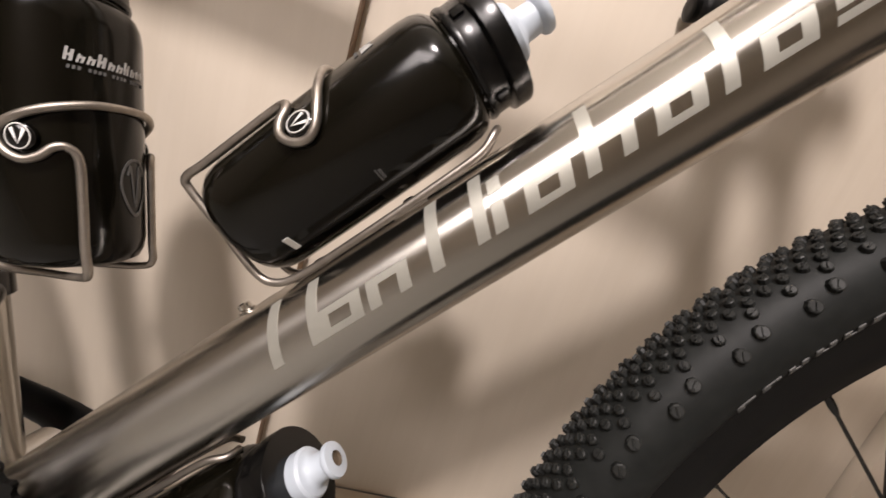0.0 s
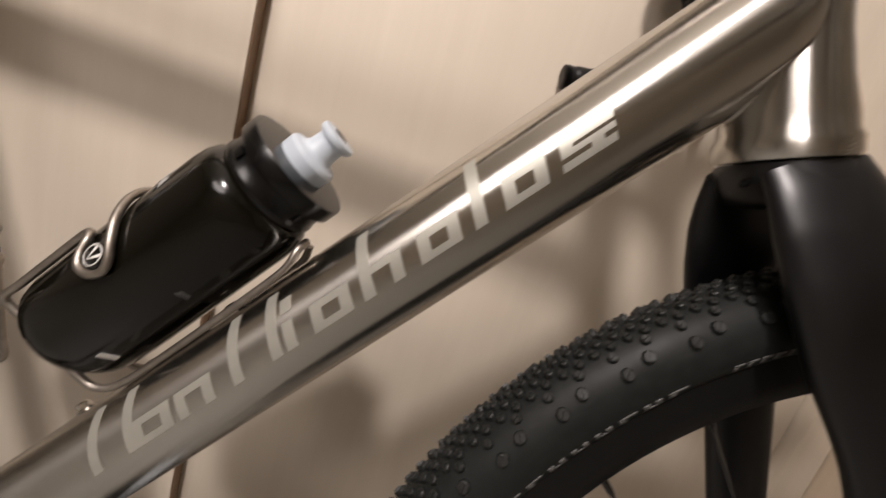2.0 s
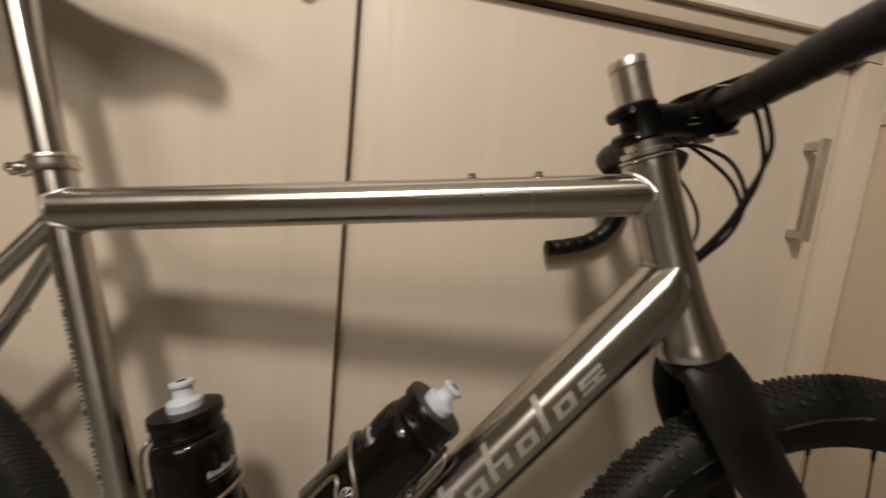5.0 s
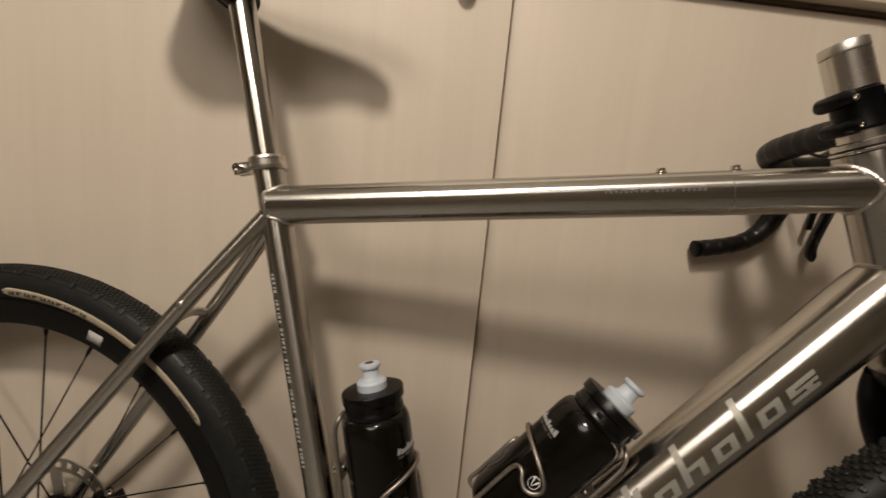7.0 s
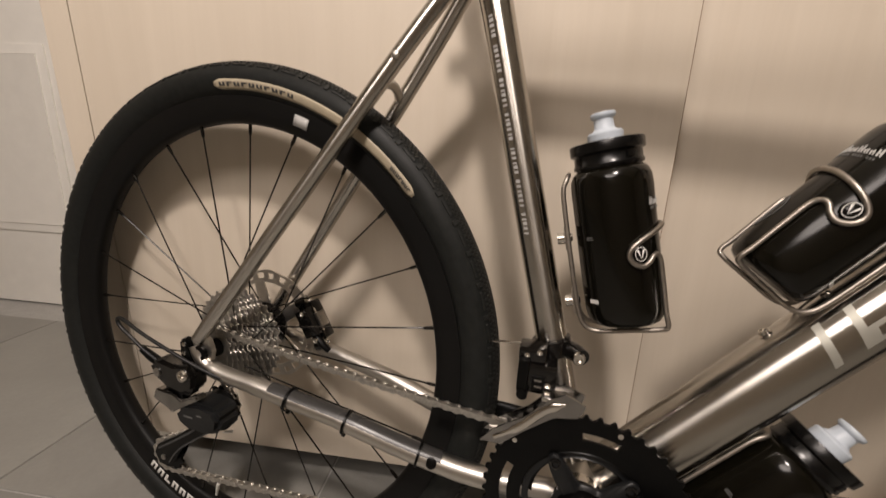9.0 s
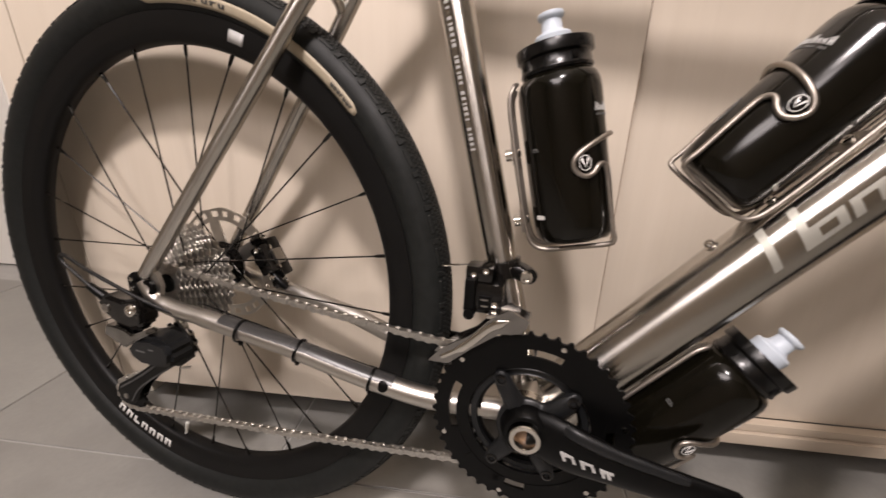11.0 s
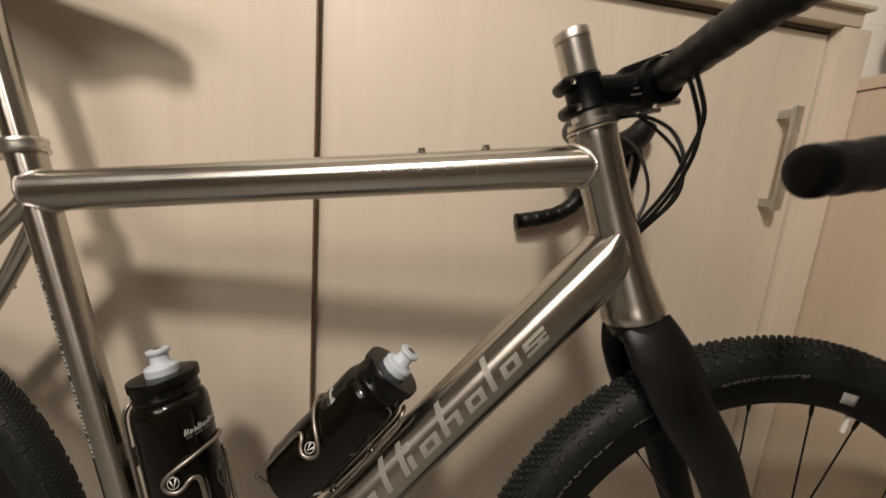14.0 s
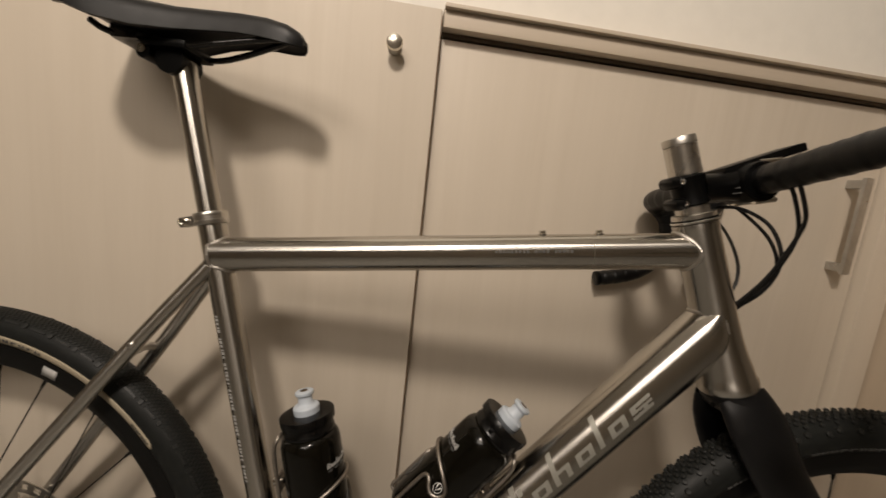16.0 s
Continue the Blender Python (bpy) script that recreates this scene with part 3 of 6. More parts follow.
lathe("stay_plug", [(0, 0), (0.0062, 0), (0.0064, 0.0012), (0.005, 0.002), (0, 0.002)], BLACK, bike, "round black plug", seg=20, m=frame_to((0.300, -0.0570, 0.2625), (0, -1, 0.35), (1, 0, 0)))
for k in (6, 12, 19):
    c, dd = film[k], film[k + 1] - film[k - 1]
    tie = lathe("cable_tie", [(0.0128, -0.0014), (0.0142, -0.0014), (0.0142, 0.0014), (0.0128, 0.0014)], BLACK, bike, "thin black cable tie", seg=24, closed=True, m=frame_to(c, dd, (0, 0, 1)))
    box("tie_head", (-0.0190, -0.002, -0.002), (-0.0130, 0.002, 0.002), BLACK, tie, bevel=0.0005)
lathe("axle_end", [(0, 0), (0.010, 0), (0.0105, 0.002), (0.0105, 0.005), (0.009, 0.006), (0.0055, 0.006), (0.005, 0.003), (0, 0.003)], BLACK, bike, seg=24, m=frame_to((-0.007, -0.0685, 0.334), (0, -1, 0), (1, 0, 0)))

# seat post, clamp, saddle
align(tube("seat_post", line(seat_at(0.80), seat_at(1.036), 4), 0.0142, TI_TUBE, bike, seg=40), seat_at(0.80), seat_at(1) - seat_at(0))
s_dir = (seat_at(1) - seat_at(0)).normalized()
clamp = lathe("seat_clamp", [(0.0155, -0.0075), (0.0198, -0.0075), (0.0205, -0.0062), (0.0205, -0.003), (0.0195, -0.002), (0.0195, 0.003), (0.0205, 0.0035), (0.0205, 0.0062), (0.0198, 0.0075), (0.0155, 0.0075)], TI_POST, bike, "polished seat clamp", seg=40, closed=True,
              m=frame_to(seat_at(0.8485), s_dir, (1, 0, 0)))
box("clamp_ear", (-0.038, -0.008, -0.0065), (-0.015, -0.002, 0.0065), TI_POST, clamp, bevel=0.002)
box("clamp_ear", (-0.038, 0.002, -0.0065), (-0.015, 0.008, 0.0065), TI_POST, clamp, bevel=0.002)
lathe("clamp_bolt", [(0, 0), (0.005, 0), (0.005, 0.006), (0.003, 0.006), (0.0028, 0.003), (0, 0.003)], STEEL, clamp, seg=16, m=frame_to((-0.030, -0.008, 0.0), (0, -1, 0), (1, 0, 0)))


def saddle():
    """A long saddle: lofted sections from the raised tail to the drooping nose, with a shell under the cover."""
    rows = [(0.118, 1.104, 0.050, 0.016), (0.128, 1.107, 0.064, 0.026), (0.150, 1.104, 0.070, 0.036), (0.180, 1.099, 0.066, 0.040), (0.215, 1.096, 0.052, 0.038), (0.250, 1.096, 0.038, 0.033),
            (0.285, 1.098, 0.029, 0.030), (0.320, 1.099, 0.024, 0.028), (0.350, 1.097, 0.021, 0.027), (0.374, 1.092, 0.019, 0.025), (0.388, 1.085, 0.015, 0.019), (0.394, 1.077, 0.008, 0.010)]
    verts, faces, n = [], [], 18
    for x, z, w, dep in rows:
        for k in range(n):
            a = math.pi * k / (n - 1)
            c, sn = math.cos(a), math.sin(a)
            y = w * (abs(c) ** 0.62) * (1 if c > 0 else -1)
            groove = 0.004 * math.exp(-(y / 0.010) ** 2) if 0.13 < x < 0.33 else 0
            verts.append((x, y, z - dep * (1 - sn ** 0.55) - groove))
    m = len(rows)
    for i in range(m - 1):
        for k in range(n - 1):
            faces.append((i * n + k, (i + 1) * n + k, (i + 1) * n + k + 1, i * n + k + 1))
    base = len(verts)
    for x, z, w, dep in rows:
        for k in range(n):
            a = math.pi * k / (n - 1)
            c = math.cos(a)
            y = 0.93 * w * (abs(c) ** 0.62) * (1 if c > 0 else -1)
            verts.append((x, y, z - dep - 0.001 + 0.006 * math.sin(a)))
    for i in range(m - 1):
        for k in range(n - 1):
            faces.append((base + i * n + k, base + i * n + k + 1, base + (i + 1) * n + k + 1, base + (i + 1) * n + k))
        for k in (0, n - 1):
            faces.append((i * n + k, (i + 1) * n + k, base + (i + 1) * n + k, base + i * n + k))
    for i in (0, m - 1):
        for k in range(n - 1):
            faces.append((i * n + k, i * n + k + 1, base + i * n + k + 1, base + i * n + k))
    return verts, faces


v, f = saddle()
sad = mesh("saddle", v, f, SADDLE, bike, "black saddle on thin rails")
for s in (-1, 1):
    tube("rail", catmull([(0.150, 0.034 * s, 1.066), (0.165, 0.030 * s, 1.058), (0.195, 0.022 * s, 1.054), (0.262, 0.022 * s, 1.051), (0.300, 0.020 * s, 1.058), (0.350, 0.010 * s, 1.071), (0.372, 0.004 * s, 1.076)], 6), 0.0038, GLOSS, sad, seg=10)
    box("tail_panel", (0.128, 0.056 * s - 0.003, 1.072), (0.150, 0.056 * s + 0.003, 1.088), GLOSS, sad, "glossy tail panel", bevel=0.002)
box("shell", (0.168, -0.030, 1.050), (0.205, 0.030, 1.074), GLOSS, sad, "black saddle shell block", bevel=0.008)
ch = tube("saddle_clamp", [(0.236, -0.018, 1.036), (0.236, 0.018, 1.036)], 0.0175, BLACK, bike, "black seat post head", seg=24)
box("clamp_plate", (0.206, -0.028, 1.046), (0.262, 0.028, 1.056), BLACK, ch, bevel=0.004)
tube("clamp_barrel", [(0.208, -0.024, 1.040), (0.208, 0.024, 1.040)], 0.0085, BLACK, ch, seg=16)
lathe("clamp_bolt", [(0, 0), (0.0055, 0), (0.0055, 0.004), (0.0035, 0.004), (0.003, 0.002), (0, 0.002)], STEEL, ch, "bright bolt head", seg=16, m=frame_to((0.208, -0.0235, 1.042), (0, -1, 0), (1, 0, 0)))


# head set, steerer, stem
def on_axis(d):
    """A point on the steering axis, d metres over the head tube's foot."""
    return HEAD_LOW + AXIS * d


def ring(name, d0, d1, r, mat, parent, label=""):
    return lathe(name, [(0, 0), (r - 0.0007, 0), (r, 0.0007), (r, d1 - d0 - 0.0007), (r - 0.0007, d1 - d0), (0, d1 - d0)], mat, parent, label, seg=40, m=STEER @ frame_to(on_axis(d0), AXIS, (1, 0, 0)))


ring("headset_cup", 0.2043, 0.207, 0.0255, TI_POST, bike, "silver headset cup")
ring("headset_seal", 0.2071, 0.2083, 0.0245, BLACK, bike)
ring("headset_cap", 0.2084, 0.2145, 0.0235, TI_POST, bike)
ring("spacer", 0.2146, 0.2238, 0.0178, TI_POST, bike)
ring("steerer", 0.2200, 0.2650, 0.0143, ALLOY, bike)
ring("spacer", 0.2604, 0.2955, 0.0180, TI_POST, bike)
hollow = lathe("spacer", [(0.0145, 0), (0.0173, 0), (0.018, 0.0007), (0.018, 0.0085), (0.0175, 0.0092), (0.0150, 0.0092), (0.0145, 0.008)], TI, bike, seg=40, closed=True, m=STEER @ frame_to(on_axis(0.2958), AXIS, (1, 0, 0)))
BAR = Vector((0.940, 0, 0.964))
sc = on_axis(0.2420)
stem = lathe("stem", [(0.0146, -0.0175), (0.0185, -0.018), (0.0200, -0.016), (0.0184, -0.007), (0.0184, 0.007), (0.0200, 0.016), (0.0185, 0.018), (0.0146, 0.0175)], BLACK, bike, "black alloy stem with pale marks", seg=40, closed=True, m=STEER @ frame_to(sc, AXIS, (1, 0, 0)))
sx = (BAR - sc).normalized()
stem_m = STEER @ frame_to(sc, sx, (0, 1, 0))
inv = (STEER @ frame_to(sc, AXIS, (1, 0, 0))).inverted()
ln = (BAR - sc).length
v, f = sweep([(0, 0, t) for t in (0.010, 0.02, 0.035, 0.05, ln - 0.012)], [0.0185, 0.0165, 0.0155, 0.0165, 0.0185], 32, flat=(1.0, 1.05))
mesh("stem_body", v, f, BLACK, stem, m=inv @ stem_m)
tube("bar_clamp", [(0, -0.023, 0), (0, 0.023, 0)], 0.0205, BLACK, stem, seg=32, m=inv @ STEER @ Matrix.Translation(BAR))
fp = lathe("face_plate", [(0.0165, -0.022), (0.0225, -0.022), (0.0235, -0.020), (0.0235, 0.020), (0.0225, 0.022), (0.0165, 0.022)], BLACK, stem, seg=32, closed=True, m=inv @ STEER @ frame_to(BAR + sx * 0.002, (0, 1, 0), (1, 0, 0)))
for dz in (-0.024, 0.024):
    for y in (-0.015, 0.015):
        lathe("stem_bolt", [(0, 0), (0.0035, 0), (0.0035, 0.026), (0.002, 0.026), (0.0018, 0.023), (0, 0.023)], STEEL, stem, seg=12, m=inv @ STEER @ frame_to(BAR + Vector((0.0, y, dz * 0.95)), sx, (0, 1, 0)))
for d in (-0.0130, 0.0125):
    c = sc + AXIS * d - Vector((AXIS.z, 0, -AXIS.x)) * 0.0195
    e = tube("pinch_ear", [c + Vector((0.003, -0.016, 0)), c + Vector((0, -0.012, 0)), c + Vector((0, 0.012, 0)), c + Vector((0.003, 0.016, 0))], [0.0055, 0.0072, 0.0072, 0.0055], BLACK, stem, seg=16, m=inv @ STEER)
    lathe("pinch_bolt", [(0, 0), (0.0036, 0), (0.0036, 0.003), (0.002, 0.003), (0.0018, 0.001), (0, 0.001)], STEEL, stem, seg=12, m=inv @ STEER @ frame_to(c + Vector((0.002, -0.0155, 0)), (0, -1, 0), (1, 0, 0)))
for dz, a, b in ((-0.004, 0.044, 0.062), (-0.010, 0.040, 0.062)):
    box("stem_mark", (-0.0005, -0.0005, a), (0.0005, 0.0005, b), GREYPRINT, stem, "pale printed bar", m=inv @ stem_m @ pose(-0.0178 if dz > 0 else -0.0165, 0, 0) @ Matrix.Translation((0, dz, 0)))

mount = box("computer_mount", (-0.047, -0.0225, -0.0050), (0.047, 0.0225, 0.0050), BLACK, bike, "flat black computer mount over the stem", bevel=0.0018, m=Matrix.Translation((0.952, 0.0215, 0.9930)) @ Matrix.Rotation(radians(-24.5), 4, "Y"))
for y in (0.002, 0.028):
    tube("mount_foot", [(0.934, y, 0.974), (0.938, y, 0.986)], 0.0050, BLACK, bike, "small black foot of the mount", seg=14)


# handlebar with tape, hoods and levers
def bar_half(s):
    return [(0.940, 0.024 * s, 0.964), (0.939, 0.06 * s, 0.965), (0.937, 0.11 * s, 0.967), (0.937, 0.155 * s, 0.969), (0.945, 0.184 * s, 0.969), (0.968, 0.202 * s, 0.963), (0.987, 0.209 * s, 0.946), (0.995, 0.216 * s, 0.922),
            (0.990, 0.226 * s, 0.893), (0.974, 0.230 * s, 0.866), (0.949, 0.231 * s, 0.848), (0.917, 0.231 * s, 0.8375), (0.881, 0.231 * s, 0.8300)]


BARM = STEER @ Matrix.Translation((0.003, 0.010, 0.0)) @ Matrix.Translation(BAR) @ Matrix.Rotation(radians(-3.0), 4, "X") @ Matrix.Translation(-BAR)
bar = tube("handlebar", [(BAR.x, -0.03, BAR.z), (BAR.x, 0.03, BAR.z)], 0.0150, BLACK, bike, "black drop handlebar wound with ribbed tape", seg=28, m=BARM)
for s in (-1, 1):
    path = catmull(bar_half(s), 16)
    radii, acc = [], 0.0
    for i, q in enumerate(path):
        if i:
            acc += (q - path[i - 1]).length
        ph = (acc % 0.020) / 0.020
        radii.append(0.0160 - 0.0038 * min(1, max(0, (acc - 0.17) / 0.16)) + 0.0010 * ph)
    v, f = sweep(path, radii, 28)
    mesh("tape", v, f, TAPE, bar, "wound bar tape")
    e, d = path[-1], (path[-1] - path[-2]).normalized()
    lathe("bar_plug", [(0.0122, -0.004), (0.0131, -0.002), (0.0129, 0.0025), (0.0115, 0.0036), (0.006, 0.0040), (0.0, 0.0038)], BLACK, bar, "black bar end plug", seg=28, m=frame_to(e, d, (0, 1, 0)))
    hood = [(0.975, 0.207 * s, 0.962), (1.012, 0.211 * s, 0.961), (1.042, 0.213 * s, 0.967), (1.066, 0.212 * s, 0.982), (1.078, 0.211 * s, 0.998), (1.082, 0.211 * s, 1.009)]
    path = catmull(hood, 6)
    rr = [0.0150 + 0.0035 * math.sin(math.pi * i / (len(path) - 1)) for i in range(len(path) - 3)] + [0.0155, 0.012, 0.005]
    v, f = sweep(path, rr, 24, flat=(1.15, 0.88))
    lever = mesh("brake_lever", v, f, CARBON, bike, "black rubber brake hood with alloy lever", m=BARM)
    lv = [(1.070, 0.216 * s, 0.972), (1.076, 0.220 * s, 0.950), (1.074, 0.226 * s, 0.915), (1.064, 0.231 * s, 0.880), (1.056, 0.234 * s, 0.850), (1.060, 0.236 * s, 0.830)]
    path = catmull(lv, 6)
    v, f = sweep(path, [0.011] * 6 + [0.0095] * (len(path) - 9) + [0.008, 0.006, 0.003], 16, flat=(0.45, 1.0))
    mesh("blade", v, f, GLOSS, lever, "black lever blade")
    path = catmull([(1.062, 0.222 * s, 0.965), (1.060, 0.227 * s, 0.935), (1.052, 0.231 * s, 0.900), (1.048, 0.233 * s, 0.878)], 6)
    v, f = sweep(path, 0.0065, 12, flat=(0.4, 1.0))
    mesh("shift_paddle", v, f, BLACK, lever)
    lathe("lever_pivot", [(0, 0), (0.004, 0), (0.004, 0.003), (0, 0.003)], STEEL, lever, seg=14, m=frame_to((1.064, (0.212 + 0.013) * s, 0.968), (0, s, 0), (1, 0, 0)))

# cables
for k, pts in enumerate((
        [(0.944, -0.060, 0.962), (0.952, -0.060, 0.946), (0.965, -0.052, 0.920), (0.962, -0.040, 0.888), (0.953, -0.026, 0.852), (0.935, -0.006, 0.814), (0.918, 0.022, 0.778)],
        [(0.944, -0.048, 0.962), (0.956, -0.046, 0.944), (0.973, -0.036, 0.910), (0.971, -0.024, 0.874), (0.956, -0.008, 0.834), (0.935, 0.012, 0.799), (0.922, 0.028, 0.770)],
        [(0.919, 0.022, 0.934), (0.941, 0.010, 0.934), (0.963, -0.010, 0.915), (0.973, -0.020, 0.878), (0.964, -0.012, 0.839), (0.936, 0.012, 0.800), (0.922, 0.030, 0.765)],
        [(0.920, 0.050, 0.955), (0.952, 0.036, 0.938), (0.980, 0.008, 0.898), (0.980, -0.004, 0.856), (0.953, 0.010, 0.812), (0.932, 0.028, 0.775)],
        [(0.970, 0.190, 0.955), (0.984, 0.130, 0.930), (0.979, 0.070, 0.888), (0.967, 0.036, 0.845), (0.938, 0.030, 0.790)])):
    tube("cable", catmull(pts, 10), 0.0021, CABLE, bike, "thin black cable housing", seg=10)

# fork
crown = on_axis(-0.001)
fork = lathe("fork", [(0, 0.0), (0.0292, 0.0), (0.0296, -0.002), (0.0285, -0.006), (0.022, -0.014), (0.0, -0.020)], CARBON, bike, "matt black carbon fork", seg=40, m=STEER @ frame_to(crown, AXIS, (1, 0, 0)))
finv = (STEER @ frame_to(crown, AXIS, (1, 0, 0))).inverted()
# the crown widens sideways under the head tube before it parts into the two blades
cv, cf, n = [], [], 36
levels = ((-0.001, 0.000, 0.0290, 0.0290), (-0.006, 0.002, 0.0304, 0.0308), (-0.012, 0.005, 0.0314, 0.0335), (-0.018, 0.0075, 0.0312, 0.0355), (-0.022, 0.009, 0.0290, 0.0350), (-0.025, 0.010, 0.0230, 0.0290))
for dz, dx, rx, ry in levels:
    for k in range(n):
        a = 2 * math.pi * k / n
        cv.append((dx + rx * math.copysign(abs(math.cos(a)) ** 0.85, math.cos(a)), ry * math.copysign(abs(math.sin(a)) ** 0.85, math.sin(a)), dz))
for i in range(len(levels) - 1):
    cf += [(i * n + k, i * n + (k + 1) % n, (i + 1) * n + (k + 1) % n, (i + 1) * n + k) for k in range(n)]
cf += [tuple(range(n)), tuple((len(levels) - 1) * n + k for k in range(n))]
mesh("fork_crown", cv, cf, CARBON, fork)
for s in (-1, 1):
    pts = catmull([crown + Vector((0.002, 0.019 * s, -0.003)), crown + Vector((0.010, 0.0265 * s, -0.020)), crown + Vector((0.022, 0.0335 * s, -0.045)), crown + Vector((0.041, 0.0410 * s, -0.085)), Vector((1.029, 0.047 * s, 0.58)), Vector((1.067, 0.050 * s, 0.49)), Vector((1.109, 0.055 * s, 0.40)), Vector((1.1415, 0.056 * s, 0.3395))], 8)
    n = len(pts)
    rr = [0.0270 + 0.0045 * min(1, i / 12) - 0.0175 * max(0, (i - 18) / (n - 19)) for i in range(n)]
    v, f = sweep(pts, rr, 32, flat=(1.06, 0.45))
    # the blades are thin from side to side where they leave the crown
    v = [Vector((q.x, pts[i // 32].y + (q.y - pts[i // 32].y) * (0.62 + 0.38 * min(1, i // 32 / 20)), q.z)) for i, q in enumerate(v)]
    blade = mesh("fork_blade", v, f, CARBON, fork, m=finv @ STEER)
lathe("fork_boss", [(0, 0), (0.0026, 0), (0.0026, 0.0012), (0.0013, 0.0015), (0, 0.0008)], BLACK, fork, seg=12, m=finv @ STEER @ frame_to((0.9290, -0.0100, 0.699), (-0.95, -0.31, 0), (0, 0, 1)))


# wheels
def tyre_profile(width, radius, bead_r):
    """(radius, y) pairs round the tyre's section, from one bead to the other."""
    rc = radius - width * 0.5
    out = []
    for k in range(-15, 16):
        a = radians(k * 9.6)
        out.append((rc + width * 0.5 * math.cos(a) if abs(k) < 10 else rc + width * 0.5 * math.cos(a), width * 0.5 * math.sin(a)))
    return [(max(r, bead_r), y) for r, y in out]


def wheel(name, hub, m, width, radius, label, stick, turn, cross, flange, shift):
    """A rim with its tyre, hub, spokes, valve and sticker, about the y axis."""
    base = m @ Matrix.Translation(hub) @ pose(0, 0, 0, 90, 0, 0)
    R0, R1 = 0.290, 0.322
    rim = lathe(name, [(R0, -0.006), (R0 + 0.003, -0.010), (R0 + 0.015, -0.0135), (R1, -0.0145), (R1 + 0.001, -0.0125), (R1 - 0.004, 0.0), (R1 + 0.001, 0.0125), (R1, 0.0145), (R0 + 0.015, 0.0135), (R0 + 0.003, 0.010), (R0, 0.006), (R0 - 0.001, 0)], RIM, bike, label, seg=144, closed=True, m=base)
    prof = tyre_profile(width, radius, R1 - 0.002)
    lathe("tyre", [(r, y) for r, y in prof], RUBBER, rim, "black rubber tyre", seg=180)
    lathe("hub", [(0, -0.050), (0.010, -0.050), (0.010, -0.036), (0.027, -0.034), (0.027, -0.030), (0.016, -0.026), (0.013, 0.0), (0.016, 0.026), (0.027, 0.030), (0.027, 0.034), (0.012, 0.036), (0.012, 0.050), (0, 0.050)], BLACK, rim, "black hub", seg=36)
    lathe("rotor_carrier", [(0.012, -0.052), (0.026, -0.052), (0.033, -0.049), (0.035, -0.044), (0.026, -0.040), (0.020, -0.036), (0.012, -0.036)], GLOSS, rim, "black rotor carrier", seg=36, closed=True)
    n = 24
    for k in range(n):
        side = flange if k % 2 else -flange
        lead = cross if ((k + shift) // 2) % 2 else -cross
        a = 2 * math.pi * k / n + turn
        b = a + lead * radians(85)
        p0 = Vector((0.0225 * math.cos(b), 0.0225 * math.sin(b), 0.032 * side))
        p1 = Vector(((R0 - 0.001) * math.cos(a), (R0 - 0.001) * math.sin(a), 0.003 * side))
        tube("spoke", [p0, p1.lerp(p0, 0.05), p1], [0.00105, 0.00105, 0.0011], GLOSS, rim, "thin black spoke", seg=6)
        tube("nipple", [p1.lerp(p0, 0.045), p1.lerp(p0, 0.03), p1 + (p1 - p0).normalized() * 0.002], [0.0015, 0.0022, 0.0022], GLOSS, rim, seg=8)
    a = radians(stick)
    v, f = [], []
    for i in range(5):
        for r in (R0 + 0.012, R1 - 0.007):
            q = a + (i - 2) * 0.0165
            y = 0.01415 if r > R0 + 0.02 else 0.01305
            v.append((r * math.cos(q), r * math.sin(q), y))
    for i in range(4):
        f.append((2 * i, 2 * i + 1, 2 * i + 3, 2 * i + 2))
    ob = mesh("rim_sticker", v, f, BOTTLEPRINT, rim, "small white rim sticker")
    sol = ob.modifiers.new("thick", "SOLIDIFY")
    sol.thickness, sol.offset = 0.0006, 1.0
    a = radians(stick + (-5.5 if name == "front_wheel" else 187))
    vd = Vector((-math.cos(a), -math.sin(a), 0))
    tube("valve", [Vector((math.cos(a), math.sin(a), 0)) * R0 + vd * t for t in (0.0, 0.010, 0.0105, 0.022)], [0.0022, 0.0022, 0.0030, 0.0027], CLEAR, rim, "clear valve cap", seg=10)
    return rim


def band_print(parent, r, y, a0, a1, bars, mat, label, height=0.006, rounded=False):
    """Bars of print along an arc of a wheel or tyre side; bars: (start, end, inner, outer) in parts of the arc."""
    v, f = [], []
    for s, e, lo, hi in bars:
        n = max(4, int(abs(a1 - a0) * (e - s) / 2))
        b = len(v)
        if rounded:
            n = 60
        for i in range(n + 1):
            q = radians(a0 + (a1 - a0) * (s + (e - s) * i / n))
            thin = math.sqrt(min(1.0, 0.15 + min(i, n - i) / 2.0)) if rounded else 1.0
            for j in range(5):
                rr = r + height * ((lo + (hi - lo) * j / 4) - 0.5) * thin
                yy = y(rr) if callable(y) else y
                v.append((rr * math.cos(q), rr * math.sin(q), yy))
        for i in range(n):
            for j in range(4):
                f.append((b + 5 * i + j, b + 5 * i + j + 1, b + 5 * i + j + 6, b + 5 * i + j + 5))
    ob = mesh("print", v, f, mat, parent, label)
    sol = ob.modifiers.new("thick", "SOLIDIFY")
    sol.thickness, sol.offset = 0.0005, 0.0
    return ob


def word_bars(n, seed, slim=0.25):
    """Bars that stand in for a word of n letters."""
    r = random.Random(seed)
    out = []
    for k in range(n):
        s = k / n
        w = 0.72 / n
        if r.random() < 0.6:
            out.append((s, s + w * 0.34, 0, 1))
            out.append((s + w * 0.66, s + w, 0, 1))
            out.append((s + w * 0.34, s + w * 0.66, 0.0, 0.28))
        else:
            out.append((s, s + w, 0.7, 1))
            out.append((s, s + w * 0.4, 0, 0.7))
    return out


